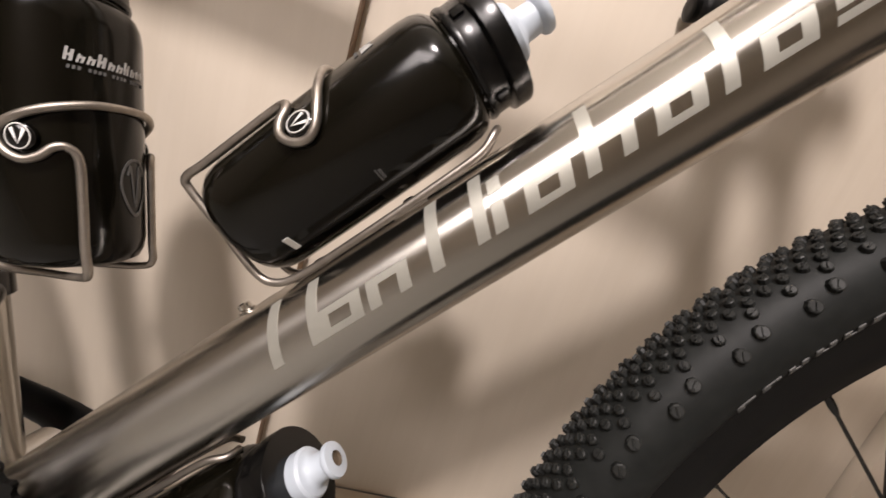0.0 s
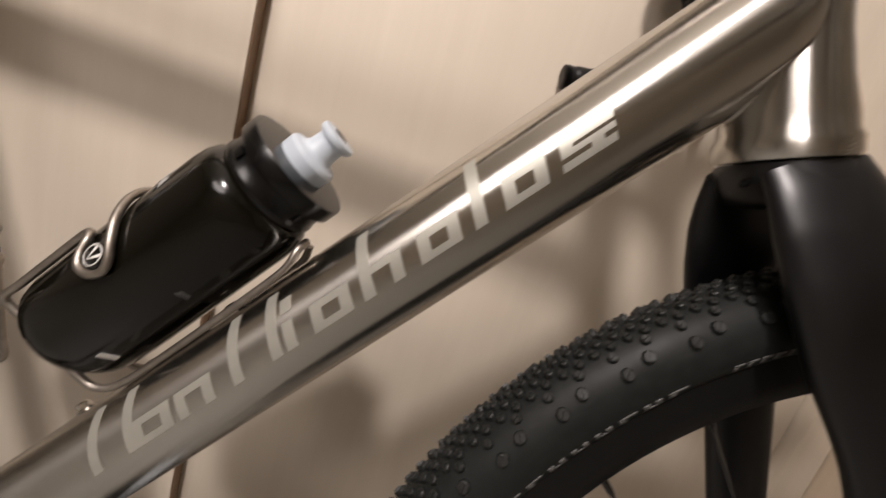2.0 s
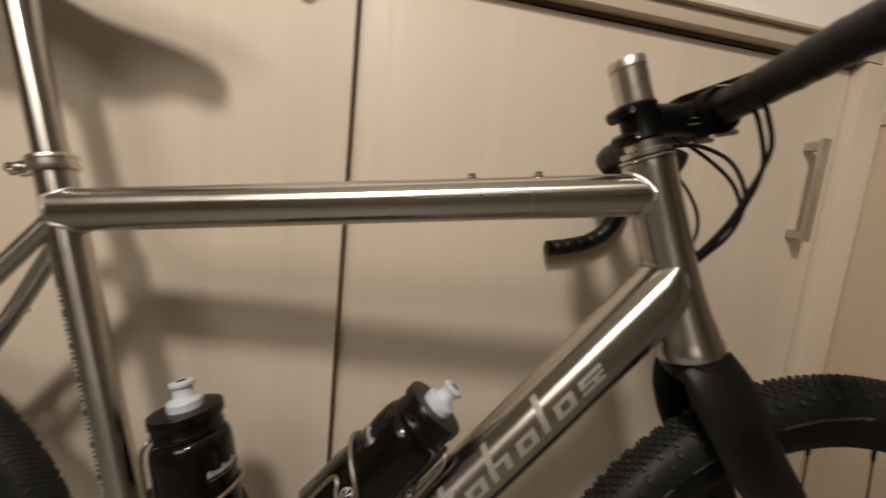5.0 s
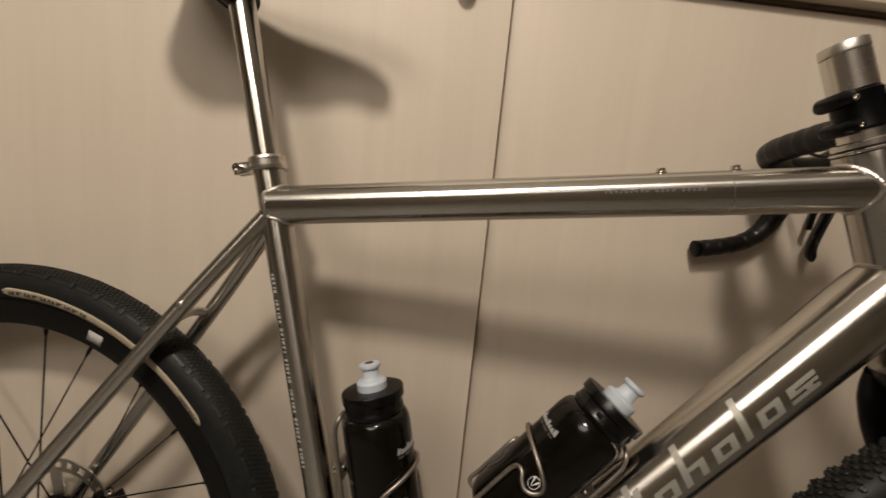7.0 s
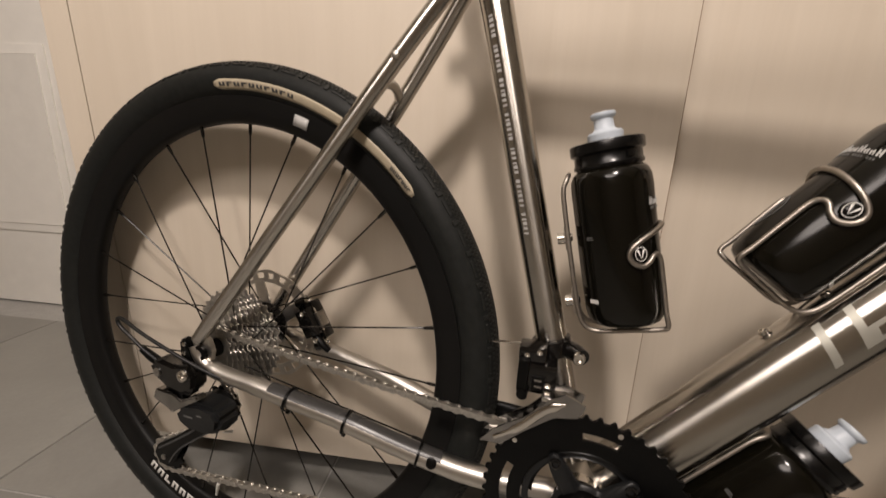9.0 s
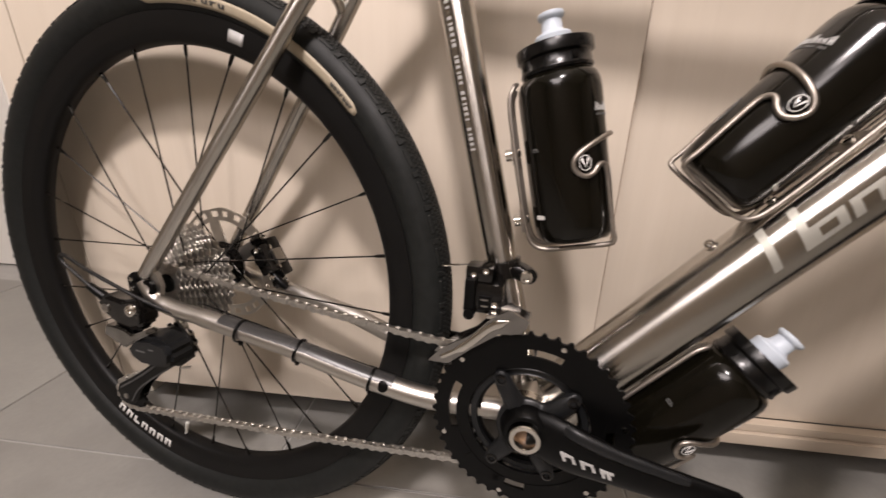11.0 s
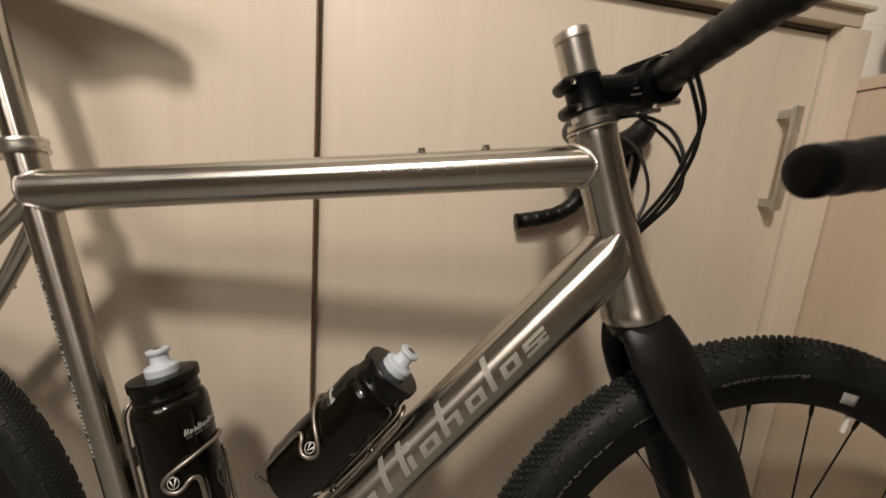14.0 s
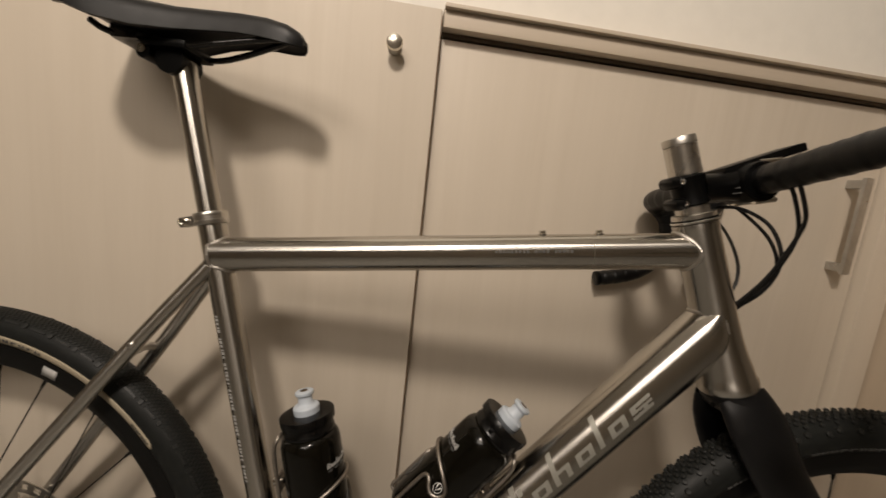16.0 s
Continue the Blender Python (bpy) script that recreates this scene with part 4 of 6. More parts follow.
def side_y(width, radius):
    """How far out the tyre's side is at a radius, on the near side (+z of the wheel's own frame)."""
    rc = radius - width * 0.5
    return lambda r: math.sqrt(max(1e-8, (width * 0.5) ** 2 - (r - rc) ** 2)) + 0.0004


WF, WR = 0.047, 0.046
RF, RR = 0.3632, 0.3640
front = wheel("front_wheel", HUB_F, STEER, WF, RF, "spoked front wheel with a knobbly black tyre", 76.5, 0.125, 1, 1, 1)
rear = wheel("rear_wheel", HUB_R, Matrix.Identity(4), WR, RR, "spoked rear wheel with a fine-treaded black tyre", 70.3, 0.214, -1, -1, 0)
band_print(front, 0.3272, side_y(WF, RF), 107, 88, word_bars(9, 3), GREYPRINT, "grey bars of tyre print", 0.0042)
band_print(front, 0.3272, side_y(WF, RF), 126, 115, word_bars(8, 5), GREYPRINT, "grey bars of tyre print", 0.0046)
band_print(front, 0.3272, side_y(WF, RF), 151, 130, word_bars(8, 6), GREYPRINT, "grey bars of tyre print", 0.0046)
band_print(rear, 0.3330, side_y(WR, RR), 93, 40, [(0.0, 1.0, 0.0, 1.0)], TAN, "tan label on the tyre side", 0.0115, True)
band_print(rear, 0.3330, lambda r: side_y(WR, RR)(r) + 0.0006, 91.5, 72, word_bars(10, 8), GREYSTRIP, "dark bars of print on the tan label", 0.0042)
band_print(rear, 0.3330, lambda r: side_y(WR, RR)(r) + 0.0006, 47, 41, word_bars(7, 9), GREYSTRIP, "dark bars of print on the tan label", 0.0042)
band_print(rear, 0.3085, 0.0141, 234, 255.5, word_bars(7, 11), PRINT, "white bars of print on the rim", 0.013)


# drive train
def gear_loop(n, r, depth, pts=4):
    """The toothed outline of a sprocket in x, z."""
    prof = [(0.0, 0.0), (0.22, 0.15), (0.38, 0.9), (0.5, 1.0), (0.62, 0.9), (0.78, 0.15)]
    return [((r + depth * h) * math.cos(2 * math.pi * (k + t) / n), (r + depth * h) * math.sin(2 * math.pi * (k + t) / n)) for k in range(n) for t, h in prof]


def sprocket(name, n, y, centre, mat, parent, inner, depth=0.0042, thick=0.0018, label=""):
    r = n * 0.0127 / (2 * math.pi) - 0.002
    out = gear_loop(n, r, depth)
    hole = [(inner * math.cos(2 * math.pi * k / len(out)), inner * math.sin(2 * math.pi * k / len(out))) for k in range(len(out))]
    v, f = outline_solid([out, hole], y - thick / 2, y + thick / 2)
    return mesh(name, v, f, mat, parent, label, smooth=False, m=Matrix.Translation(centre))


cassette = sprocket("cassette", 11, -0.0462, HUB_R, CHAIN, bike, 0.010, label="stacked nickel cassette of eleven sprockets")
for i, n in enumerate((13, 15, 17, 19, 21, 23, 25, 28, 31, 34)):
    ob = sprocket("sprocket", n, -0.0425 + 0.0036 * i, (0, 0, 0), CHAIN, cassette, max(0.017, n * 0.00202 - 0.016), depth=0.0045)
tube("cassette_body", [(0, -0.046, 0), (0, -0.006, 0)], 0.0175, ALLOY, cassette, seg=24)
for i in range(6):
    a = 2 * math.pi * i / 6
    tube("sprocket_arm", [(0.015 * math.cos(a), -0.028, 0.015 * math.sin(a)), (0.050 * math.cos(a + 0.4), -0.012, 0.050 * math.sin(a + 0.4))], 0.004, BLACK, cassette, seg=8)


def ring_piece(r0, r1, a0, a1, y, thick, n, wave=0.0):
    """A flat piece of ring in the xz plane from angle a0 to a1."""
    q = [radians(a0 + (a1 - a0) * i / n) for i in range(n + 1)]
    return outline_solid([[((r1 + wave * math.cos(12 * t)) * math.cos(t), (r1 + wave * math.cos(12 * t)) * math.sin(t)) for t in q] + [(r0 * math.cos(t), r0 * math.sin(t)) for t in reversed(q)]], y - thick, y + thick)


def rotor(y, radius, hub, parent, m=Matrix.Identity(4)):
    """A brake disc: a track with a row of open slots on a finned alloy spider."""
    v, f = [], []
    pieces = [(radius - 0.0042, radius, a, a + 30, 10, 0.0009) for a in range(0, 360, 30)] + [(radius - 0.0185, radius - 0.0125, a, a + 30, 10, 0.0) for a in range(0, 360, 30)]
    pieces += [(radius - 0.0126, radius - 0.0041, a, a + (8.0 if a % 30 else 6.0), 3, 0.0) for a in range(0, 360, 15)]
    for r0, r1, a0, a1, n, wave in pieces:
        pv, pf = ring_piece(r0, r1, a0, a1, y, 0.0009, n, wave)
        o = len(v)
        v += pv
        f += [tuple(i + o for i in q) for q in pf]
    disc = mesh("brake_rotor", v, f, ROTOR, parent, "steel brake rotor with open slots", smooth=False, m=m @ Matrix.Translation(hub))
    for k in range(5):
        a = 2 * math.pi * k / 5 + 0.5
        r1 = radius - 0.0170
        v, f = outline_solid([[(0.026 * math.cos(a - 0.42), 0.026 * math.sin(a - 0.42)), (r1 * math.cos(a - 0.06), r1 * math.sin(a - 0.06)), (r1 * math.cos(a + 0.20), r1 * math.sin(a + 0.20)), (0.026 * math.cos(a + 0.42), 0.026 * math.sin(a + 0.42))]], y - 0.0012, y + 0.0012)
        mesh("spider_arm", v, f, ROTOR, disc, "", smooth=False)
    return disc


rotor(0.048, 0.084, HUB_R, bike)
rotor(0.046, 0.084, HUB_F, bike, STEER)


def caliper(place, turn, parent, m=Matrix.Identity(4)):
    """A flat mount brake: two bevelled halves round the rotor, pistons, mount bolts, hose fitting."""
    base = m @ Matrix.Translation(place) @ pose(0, 0, 0, 0, turn, 0)
    body = box("brake_caliper", (-0.031, -0.006, -0.012), (0.028, 0.016, 0.013), GLOSS, parent, "black flat mount brake caliper with bright bolts", bevel=0.005, m=base)
    box("caliper_half", (-0.024, -0.020, -0.010), (0.018, -0.0065, 0.012), GLOSS, body, bevel=0.004)
    box("caliper_arm", (-0.042, 0.0, -0.017), (0.042, 0.012, -0.0115), BLACK, body, bevel=0.0025)
    for x in (-0.034, 0.034):
        tube("mount_lug", [(x, 0.004, -0.016), (x, 0.004, 0.001)], [0.0085, 0.0075], GLOSS, body, seg=16)
        lathe("mount_bolt", [(0, 0), (0.005, 0), (0.0054, 0.002), (0.005, 0.005), (0.003, 0.0055), (0, 0.003)], STEEL, body, "bright mount bolt", seg=14, m=frame_to((x, 0.003, 0.001), (0, -0.5, 1), (1, 0, 0)))
    tube("piston_cover", [(-0.004, -0.0195, 0.001), (-0.004, -0.0235, 0.001)], [0.0095, 0.0082], BLACK, body, seg=20)
    lathe("bleed_screw", [(0, 0), (0.0036, 0), (0.0036, 0.004), (0.002, 0.0045), (0, 0.003)], STEEL, body, seg=12, m=frame_to((-0.018, -0.0195, 0.004), (0, -1, 0), (1, 0, 0)))
    box("cooling_fin", (-0.012, -0.010, 0.0125), (0.010, 0.006, 0.019), ALLOY, body, "bare alloy cooling fin", bevel=0.0015)
    tube("pad_pin", [(-0.020, -0.006, 0.014), (0.016, -0.006, 0.014)], 0.0015, STEEL, body, seg=8)
    tube("banjo", [(0.022, -0.012, 0.002), (0.034, -0.014, 0.008), (0.046, -0.012, 0.012)], [0.0058, 0.0052, 0.004], BLACK, body, "black hose fitting", seg=12)
    lathe("banjo_bolt", [(0, 0), (0.0042, 0), (0.0042, 0.003), (0.0024, 0.0034), (0, 0.002)], STEEL, body, seg=12, m=frame_to((0.024, -0.017, 0.003), (0, -1, 0), (1, 0, 0)))
    return body


caliper((0.076, 0.047, 0.350), 60, bike)
caliper((1.095, 0.050, 0.397), 66, bike, STEER)

# cranks
CR = Vector((0.456, 0, 0.256))
ring_big = sprocket("crankset", 48, -0.052, CR, BLACK, bike, 0.0815, depth=0.0046, thick=0.0032, label="black double crankset with a silver axle end")
small = sprocket("small_chainring", 31, -0.0430, (0, 0, 0), BLACK, ring_big, 0.0485, depth=0.0045, thick=0.003)
ARMS = (122, 44, -63, -124)


def arc_plate(name, r0, r1, a0, a1, y0, y1, mat):
    """A flat piece of ring between two radii and two angles."""
    n = max(4, int(abs(a1 - a0) / 5))
    q = [radians(a0 + (a1 - a0) * i / n) for i in range(n + 1)]
    v, f = outline_solid([[(r1 * math.cos(t), r1 * math.sin(t)) for t in q] + [(r0 * math.cos(t), r0 * math.sin(t)) for t in reversed(q)]], y0, y1)
    return mesh(name, v, f, mat, ring_big, smooth=False)


def round_ring(r0, r1, y0, y1, mat, label):
    return lathe("ring_web", [(r0, y0), (r0 + 0.0006, y0 - 0.0006), (r1, y0 - 0.0006), (r1, y1), (r0, y1)], mat, ring_big, label, seg=96, closed=True, m=frame_to((0, 0, 0), (0, -1, 0), (1, 0, 0)))


round_ring(0.0600, 0.0737, 0.0536, 0.0504, BLACK, "inner rim of the big chainring")
round_ring(0.0520, 0.0585, 0.0500, 0.0450, SPIDER, "dark grey carrier of the small chainring")
for c, half in ((83, 28), (-10, 40), (-94, 17), (178, 45)):
    arc_plate("ring_web", 0.0732, 0.0820, c - half, c - half * 0.45, -0.0536, -0.0504, BLACK)
    arc_plate("ring_web", 0.0732, 0.0820, c + half * 0.45, c + half, -0.0536, -0.0504, BLACK)
for c, half in ((122.5, 12), (42.5, 13), (-63.5, 14), (-121.5, 15)):
    arc_plate("ring_web", 0.0732, 0.0820, c - half, c + half, -0.0536, -0.0504, BLACK)
for c in (83, 20, -35, -94, -150, 150):
    lathe("ramp_pin", [(0, 0), (0.0026, 0), (0.0026, 0.0012), (0, 0.0015)], STEEL, ring_big, seg=10, m=frame_to((0.0905 * math.cos(radians(c - 9)), -0.0536, 0.0905 * math.sin(radians(c - 9))), (0, -1, 0), (1, 0, 0)))
lathe("bearing_cup", [(0.014, 0.0), (0.0240, 0.0), (0.0245, 0.004), (0.0245, 0.012), (0.014, 0.012)], STEEL, bike, "polished bearing cup", seg=36, closed=True, m=frame_to(BBK + Vector((0, -0.0330, 0)), (0, -1, 0), (1, 0, 0)))
# one cast body: a hub that runs out into four arms
loop = []
for i in range(144):
    d = 2.5 * i
    lobe = max(math.exp(-(abs((d - c + 180) % 360 - 180) / 13.0) ** 2.6) for c in ARMS)
    hub_r = 0.0300 + 0.008 * math.exp(-(((d + 180) % 360 - 180 + 8) / 40.0) ** 2)
    q = hub_r + (0.0630 - hub_r) * lobe
    loop.append((q * math.cos(radians(d)), q * math.sin(radians(d))))
bm = bmesh.new()
lo, mid, hi, core = ([bm.verts.new((x * k_, y, z * k_)) for x, z in loop] for k_, y in ((1.0, -0.0545), (1.0, -0.0578), (0.965, -0.0592), (0.60, -0.0630)))
bm.faces.new(lo), bm.faces.new(core)
for i in range(144):
    j = (i + 1) % 144
    for p_, q_ in ((lo, mid), (mid, hi), (hi, core)):
        bm.faces.new((p_[i], p_[j], q_[j], q_[i]))
bmesh.ops.recalc_face_normals(bm, faces=bm.faces)
part("spider", bm, SPIDER, ring_big, "dark grey four-armed spider")
for k in range(4):
    a = radians(ARMS[k])
    ca_, sa = math.cos(a), math.sin(a)
    lathe("chainring_bolt", [(0, 0), (0.0055, 0), (0.0055, 0.003), (0.0035, 0.0034), (0.0028, 0.001), (0, 0.001)], GLOSS, ring_big, seg=16, m=frame_to((0.055 * ca_, -0.0588, 0.055 * sa), (0, -1, 0), (1, 0, 0)))
lathe("crank_boss", [(0.0135, 0.0), (0.026, 0.0), (0.0262, 0.006), (0.0225, 0.016), (0.0205, 0.0185), (0.0172, 0.0190), (0.0158, 0.0180), (0.0135, 0.010)], BLACK, ring_big, seg=40, closed=True, m=frame_to((0, -0.0545, 0), (0, -1, 0), (1, 0, 0)))
lathe("axle_end", [(0.0098, -0.02), (0.0125, -0.02), (0.0145, 0.0), (0.0152, 0.0015), (0.0145, 0.0028), (0.0105, 0.0028), (0.0098, 0.001)], STEEL, ring_big, "silver hollow axle end", seg=36, closed=True, m=frame_to((0, -0.0765, 0), (0, -1, 0), (1, 0, 0)))
lathe("axle_bore", [(0, 0), (0.0099, 0), (0.0099, 0.002), (0, 0.002)], EDGE, ring_big, seg=24, m=frame_to((0, -0.066, 0), (0, -1, 0), (1, 0, 0)))
arm_a = radians(-3)
adir, aside = Vector((math.cos(arm_a), 0, math.sin(arm_a))), Vector((-math.sin(arm_a), 0, math.cos(arm_a)))
pts = [adir * t + Vector((0, y, 0)) for t, y in ((0.004, -0.060), (0.022, -0.0655), (0.045, -0.073), (0.08, -0.079), (0.12, -0.082), (0.155, -0.084), (0.172, -0.084), (0.180, -0.083))]
v, f = sweep(pts, [0.024, 0.0265, 0.0245, 0.0190, 0.0165, 0.015, 0.0135, 0.007], 24, flat=(1.0, 0.42), up=(0, 1, 0))
arm = mesh("crank_arm", v, f, BLACK, ring_big, "black crank arm with a grey inlay")
gi = [adir * t + aside * o + Vector((0, y, 0)) for t, o, y in ((0.034, 0.0215, -0.0750), (0.045, 0.0205, -0.0800), (0.070, 0.0165, -0.0830), (0.100, 0.0140, -0.0850), (0.135, 0.0115, -0.0865))]
tube("crank_inlay", catmull(gi, 4), [0.0062] * 9 + [0.0055] * 4 + [0.0048] * 3 + [0.0035], SPIDER, ring_big, "dark grey inlay along the crank arm", seg=14, flat=(1.0, 0.62), up=(0, 1, 0))
for i, s_ in enumerate((0.034, 0.051, 0.068)):
    for j, (x0, x1, z0, z1) in enumerate(((0.0, 0.0028, -0.0036, 0.0036), (0.0028, 0.0115, 0.0014, 0.0036), (0.0090 - 0.004 * (i == 2), 0.0118 - 0.004 * (i == 2), -0.0036, 0.0014))):
        t0 = s_ + x0
        loop = [adir * (t0 - 0.5 * z0) + aside * z0, adir * (s_ + x1 - 0.5 * z0) + aside * z0, adir * (s_ + x1 - 0.5 * z1) + aside * z1, adir * (t0 - 0.5 * z1) + aside * z1]
        y = -0.0835 - 0.0020 * i
        v, f = outline_solid([[(p_.x, p_.z - 0.003 * (t0 / 0.05)) for p_ in loop]], y, y + 0.0040)
        mesh("crank_print", v, f, BOTTLEPRINT, ring_big, "white slanted mark", smooth=False)
arm2 = radians(177)
pts = [Vector((math.cos(arm2) * t, 0.062 + 0.010 * min(1, t / 0.06), math.sin(arm2) * t)) for t in (0.0, 0.02, 0.05, 0.1, 0.15, 0.172, 0.18)]
v, f = sweep(pts, [0.022, 0.021, 0.018, 0.016, 0.015, 0.0135, 0.007], 20, flat=(1.0, 0.46), up=(0, 1, 0))
mesh("crank_arm", v, f, BLACK, ring_big, "black crank arm on the far side")


# chain: a line round sprocket, jockey wheels and chain ring, with alternate links along it
def chain_line():
    yc, yr = -0.0455, -0.0430
    rs, rc = 0.0235, 0.0627
    J1, J2 = Vector((0, 0, 0.2505)), Vector((-0.105, 0, 0.147))
    out = []
    for k in range(0, 26):
        a = radians(215 - k * 5.0)
        out.append(HUB_R + Vector((rs * math.cos(a), yc, rs * math.sin(a))))
    a0 = radians(84)
    top0 = HUB_R + Vector((rs * math.cos(a0), yc, rs * math.sin(a0)))
    top1 = Vector((CR.x + rc * math.cos(radians(103)), yr, CR.z + rc * math.sin(radians(103))))
    out += [top0.lerp(top1, k / 40) + Vector((0, 0, -0.004 * math.sin(math.pi * k / 40))) for k in range(1, 40)]
    for k in range(0, 36):
        a = radians(103 - k * 5.35)
        out.append(Vector((CR.x + rc * math.cos(a), yr, CR.z + rc * math.sin(a))))
    low0 = out[-1]
    low1 = J2 + Vector((0.006, yc, -0.0235))
    out += [low0.lerp(low1, k / 30) + Vector((0, 0, -0.003 * math.sin(math.pi * k / 30))) for k in range(1, 31)]
    out += [J2 + Vector((0.0237 * math.cos(radians(q)), yc, 0.0237 * math.sin(radians(q)))) for q in range(-100, -236, -15)]
    out += [J1 + Vector((0.0237 * math.cos(radians(q)), yc, 0.0237 * math.sin(radians(q)))) for q in range(-50, 41, 15)]
    out += [out[-1].lerp(out[0], k / 5) for k in range(1, 6)]
    return out


cl = chain_line()
steps, acc = [cl[0]], 0.0
for a, b in zip(cl, cl[1:]):
    d, ln_ = (b - a), (b - a).length
    t = 0.0
    while acc + (ln_ - t) >= 0.0127:
        t += 0.0127 - acc
        acc = 0.0
        steps.append(a + d * (t / ln_))
    acc += ln_ - t


def link_mesh(name, wide, thick):
    """A figure-of-eight plate pair, one pitch long, along x."""
    bm = bmesh.new()
    for y in (-wide, wide):
        loop = []
        for k in range(7):
            a = radians(90 + k * 30)
            loop.append((0.0038 * math.cos(a), 0.0040 * math.sin(a)))
        loop.append((0.0063, -0.0026))
        for k in range(7):
            a = radians(-90 + k * 30)
            loop.append((0.0127 + 0.0038 * math.cos(a), 0.0040 * math.sin(a)))
        loop.append((0.0063, 0.0026))
        lo = [bm.verts.new((x, y - thick, z)) for x, z in loop]
        hi = [bm.verts.new((x, y + thick, z)) for x, z in loop]
        bm.faces.new(lo), bm.faces.new(hi)
        for i in range(len(loop)):
            bm.faces.new((lo[i], lo[(i + 1) % len(loop)], hi[(i + 1) % len(loop)], hi[i]))
    bmesh.ops.recalc_face_normals(bm, faces=bm.faces)
    data = bpy.data.meshes.new(name)
    bm.to_mesh(data)
    bm.free()
    data.materials.append(CHAIN)
    return data


rv, rf = [], []
for p_ in steps:
    v, f = sweep([p_ + Vector((0, -0.0036, 0)), p_ + Vector((0, 0.0036, 0))], 0.0034, 8)
    o = len(rv)
    rv += v
    rf += [tuple(i + o for i in q) for q in f]
chain = mesh("chain", rv, rf, CHAIN, bike, "nickel-plated roller chain")
inner_link, outer_link = link_mesh("inner_link", 0.0019, 0.0005), link_mesh("outer_link", 0.0030, 0.0005)
for i, (a, b) in enumerate(zip(steps, steps[1:])):
    ob = new("link", outer_link if i % 2 else inner_link)
    ob.parent = chain
    d = (b - a)
    m = frame_to(a, Vector((0, 0, 1)) - d * d.z / d.length_squared, d)
    ob.matrix_basis = m

# front derailleur
fd = box("front_derailleur", (-0.031, -0.042, -0.026), (0.004, -0.012, 0.006), GLOSS, bike, "black and silver front derailleur on a clamp", bevel=0.005, m=Matrix.Translation(seat_at(0.386)))
lathe("band_clamp", [(0.0163, -0.009), (0.0195, -0.009), (0.0205, -0.008), (0.0205, 0.008), (0.0195, 0.009), (0.0163, 0.009)], GLOSS, fd, seg=32, closed=True, m=frame_to((-0.004, 0, 0.013), s_dir, (1, 0, 0)))
tube("clamp_lug", [(0.014, -0.006, 0.013), (0.022, -0.014, 0.013), (0.026, -0.022, 0.013)], [0.010, 0.009, 0.008], GLOSS, fd, seg=16)
lathe("clamp_bolt", [(0, 0), (0.0062, 0), (0.0066, 0.002), (0.0066, 0.004), (0.0055, 0.0055), (0.0034, 0.0055), (0.003, 0.003), (0, 0.003)], STEEL, fd, "bright clamp bolt", seg=18, m=frame_to((0.022, -0.023, 0.013), (0.2, -1, 0), (1, 0, 0)))
box("link_arm", (-0.036, -0.040, 0.006), (-0.008, -0.016, 0.022), GLOSS, fd, bevel=0.005)
box("body_plate", (-0.020, -0.0445, -0.021), (-0.007, -0.0415, -0.006), BLACK, fd, "dark badge plate", bevel=0.0012)
for x, z in ((-0.014, -0.010), (-0.0135, -0.0165)):
    box("badge_bar", (x - 0.0035, -0.0449, z - 0.0008), (x + 0.0035, -0.0443, z + 0.0008), ALLOY, fd, "small pale bar")
for x, z in ((-0.004, -0.014), (-0.027, 0.013), (-0.015, 0.018)):
    lathe("body_screw", [(0, 0), (0.0028, 0), (0.0028, 0.0018), (0.0014, 0.002), (0, 0.001)], STEEL, fd, seg=12, m=frame_to((x, -0.0415 if z < 0 else -0.0395, z), (0, -1, 0), (1, 0, 0)))
box("link_arm", (-0.0345, -0.0475, -0.024), (-0.0235, -0.020, 0.010), BLACK, fd, bevel=0.003)
tube("pivot", [(-0.028, -0.049, -0.026), (-0.028, -0.014, -0.026)], 0.0055, BLACK, fd, seg=14)
tube("pivot", [(-0.004, -0.047, -0.024), (-0.004, -0.014, -0.024)], 0.0050, STEEL, fd, seg=14)
cg = [(-0.064, -0.078), (-0.053, -0.064), (-0.037, -0.052), (-0.020, -0.041), (-0.002, -0.020), (0.013, -0.010), (0.032, -0.018), (0.030, -0.026), (0.025, -0.032), (0.005, -0.036), (-0.020, -0.056), (-0.043, -0.077)]
for y in (-0.0605, -0.0400):
    v, f = outline_solid([cg], y, y + 0.0020)
    mesh("cage_plate", v, f, CAGE, fd, "polished steel cage plate", smooth=False)
v, f = sweep(catmull([(-0.050, -0.0612, -0.071), (-0.026, -0.0612, -0.054), (-0.004, -0.0612, -0.031), (0.014, -0.0612, -0.020)], 5), [0.0022] * 4 + [0.004] * 8 + [0.005, 0.004, 0.002, 0.001], 12, flat=(1.0, 0.35), up=(0, 1, 0))
mesh("cage_rib", v, f, STEEL, fd, "pressed rib of the cage")
box("cage_web", (-0.008, -0.060, -0.022), (0.022, -0.0385, -0.018), STEEL, fd, bevel=0.001)
box("cage_web", (-0.058, -0.060, -0.077), (-0.048, -0.0385, -0.074), STEEL, fd, bevel=0.001)
tube("inner_cable", [(-0.030, -0.020, 0.018), (-0.062, -0.014, 0.011)], 0.0008, STEEL, fd, "bare cable end", seg=6)
tube("cable_end", [(-0.048, -0.0165, 0.0140), (-0.068, -0.0130, 0.0098)], 0.0014, STEEL, fd, seg=8)

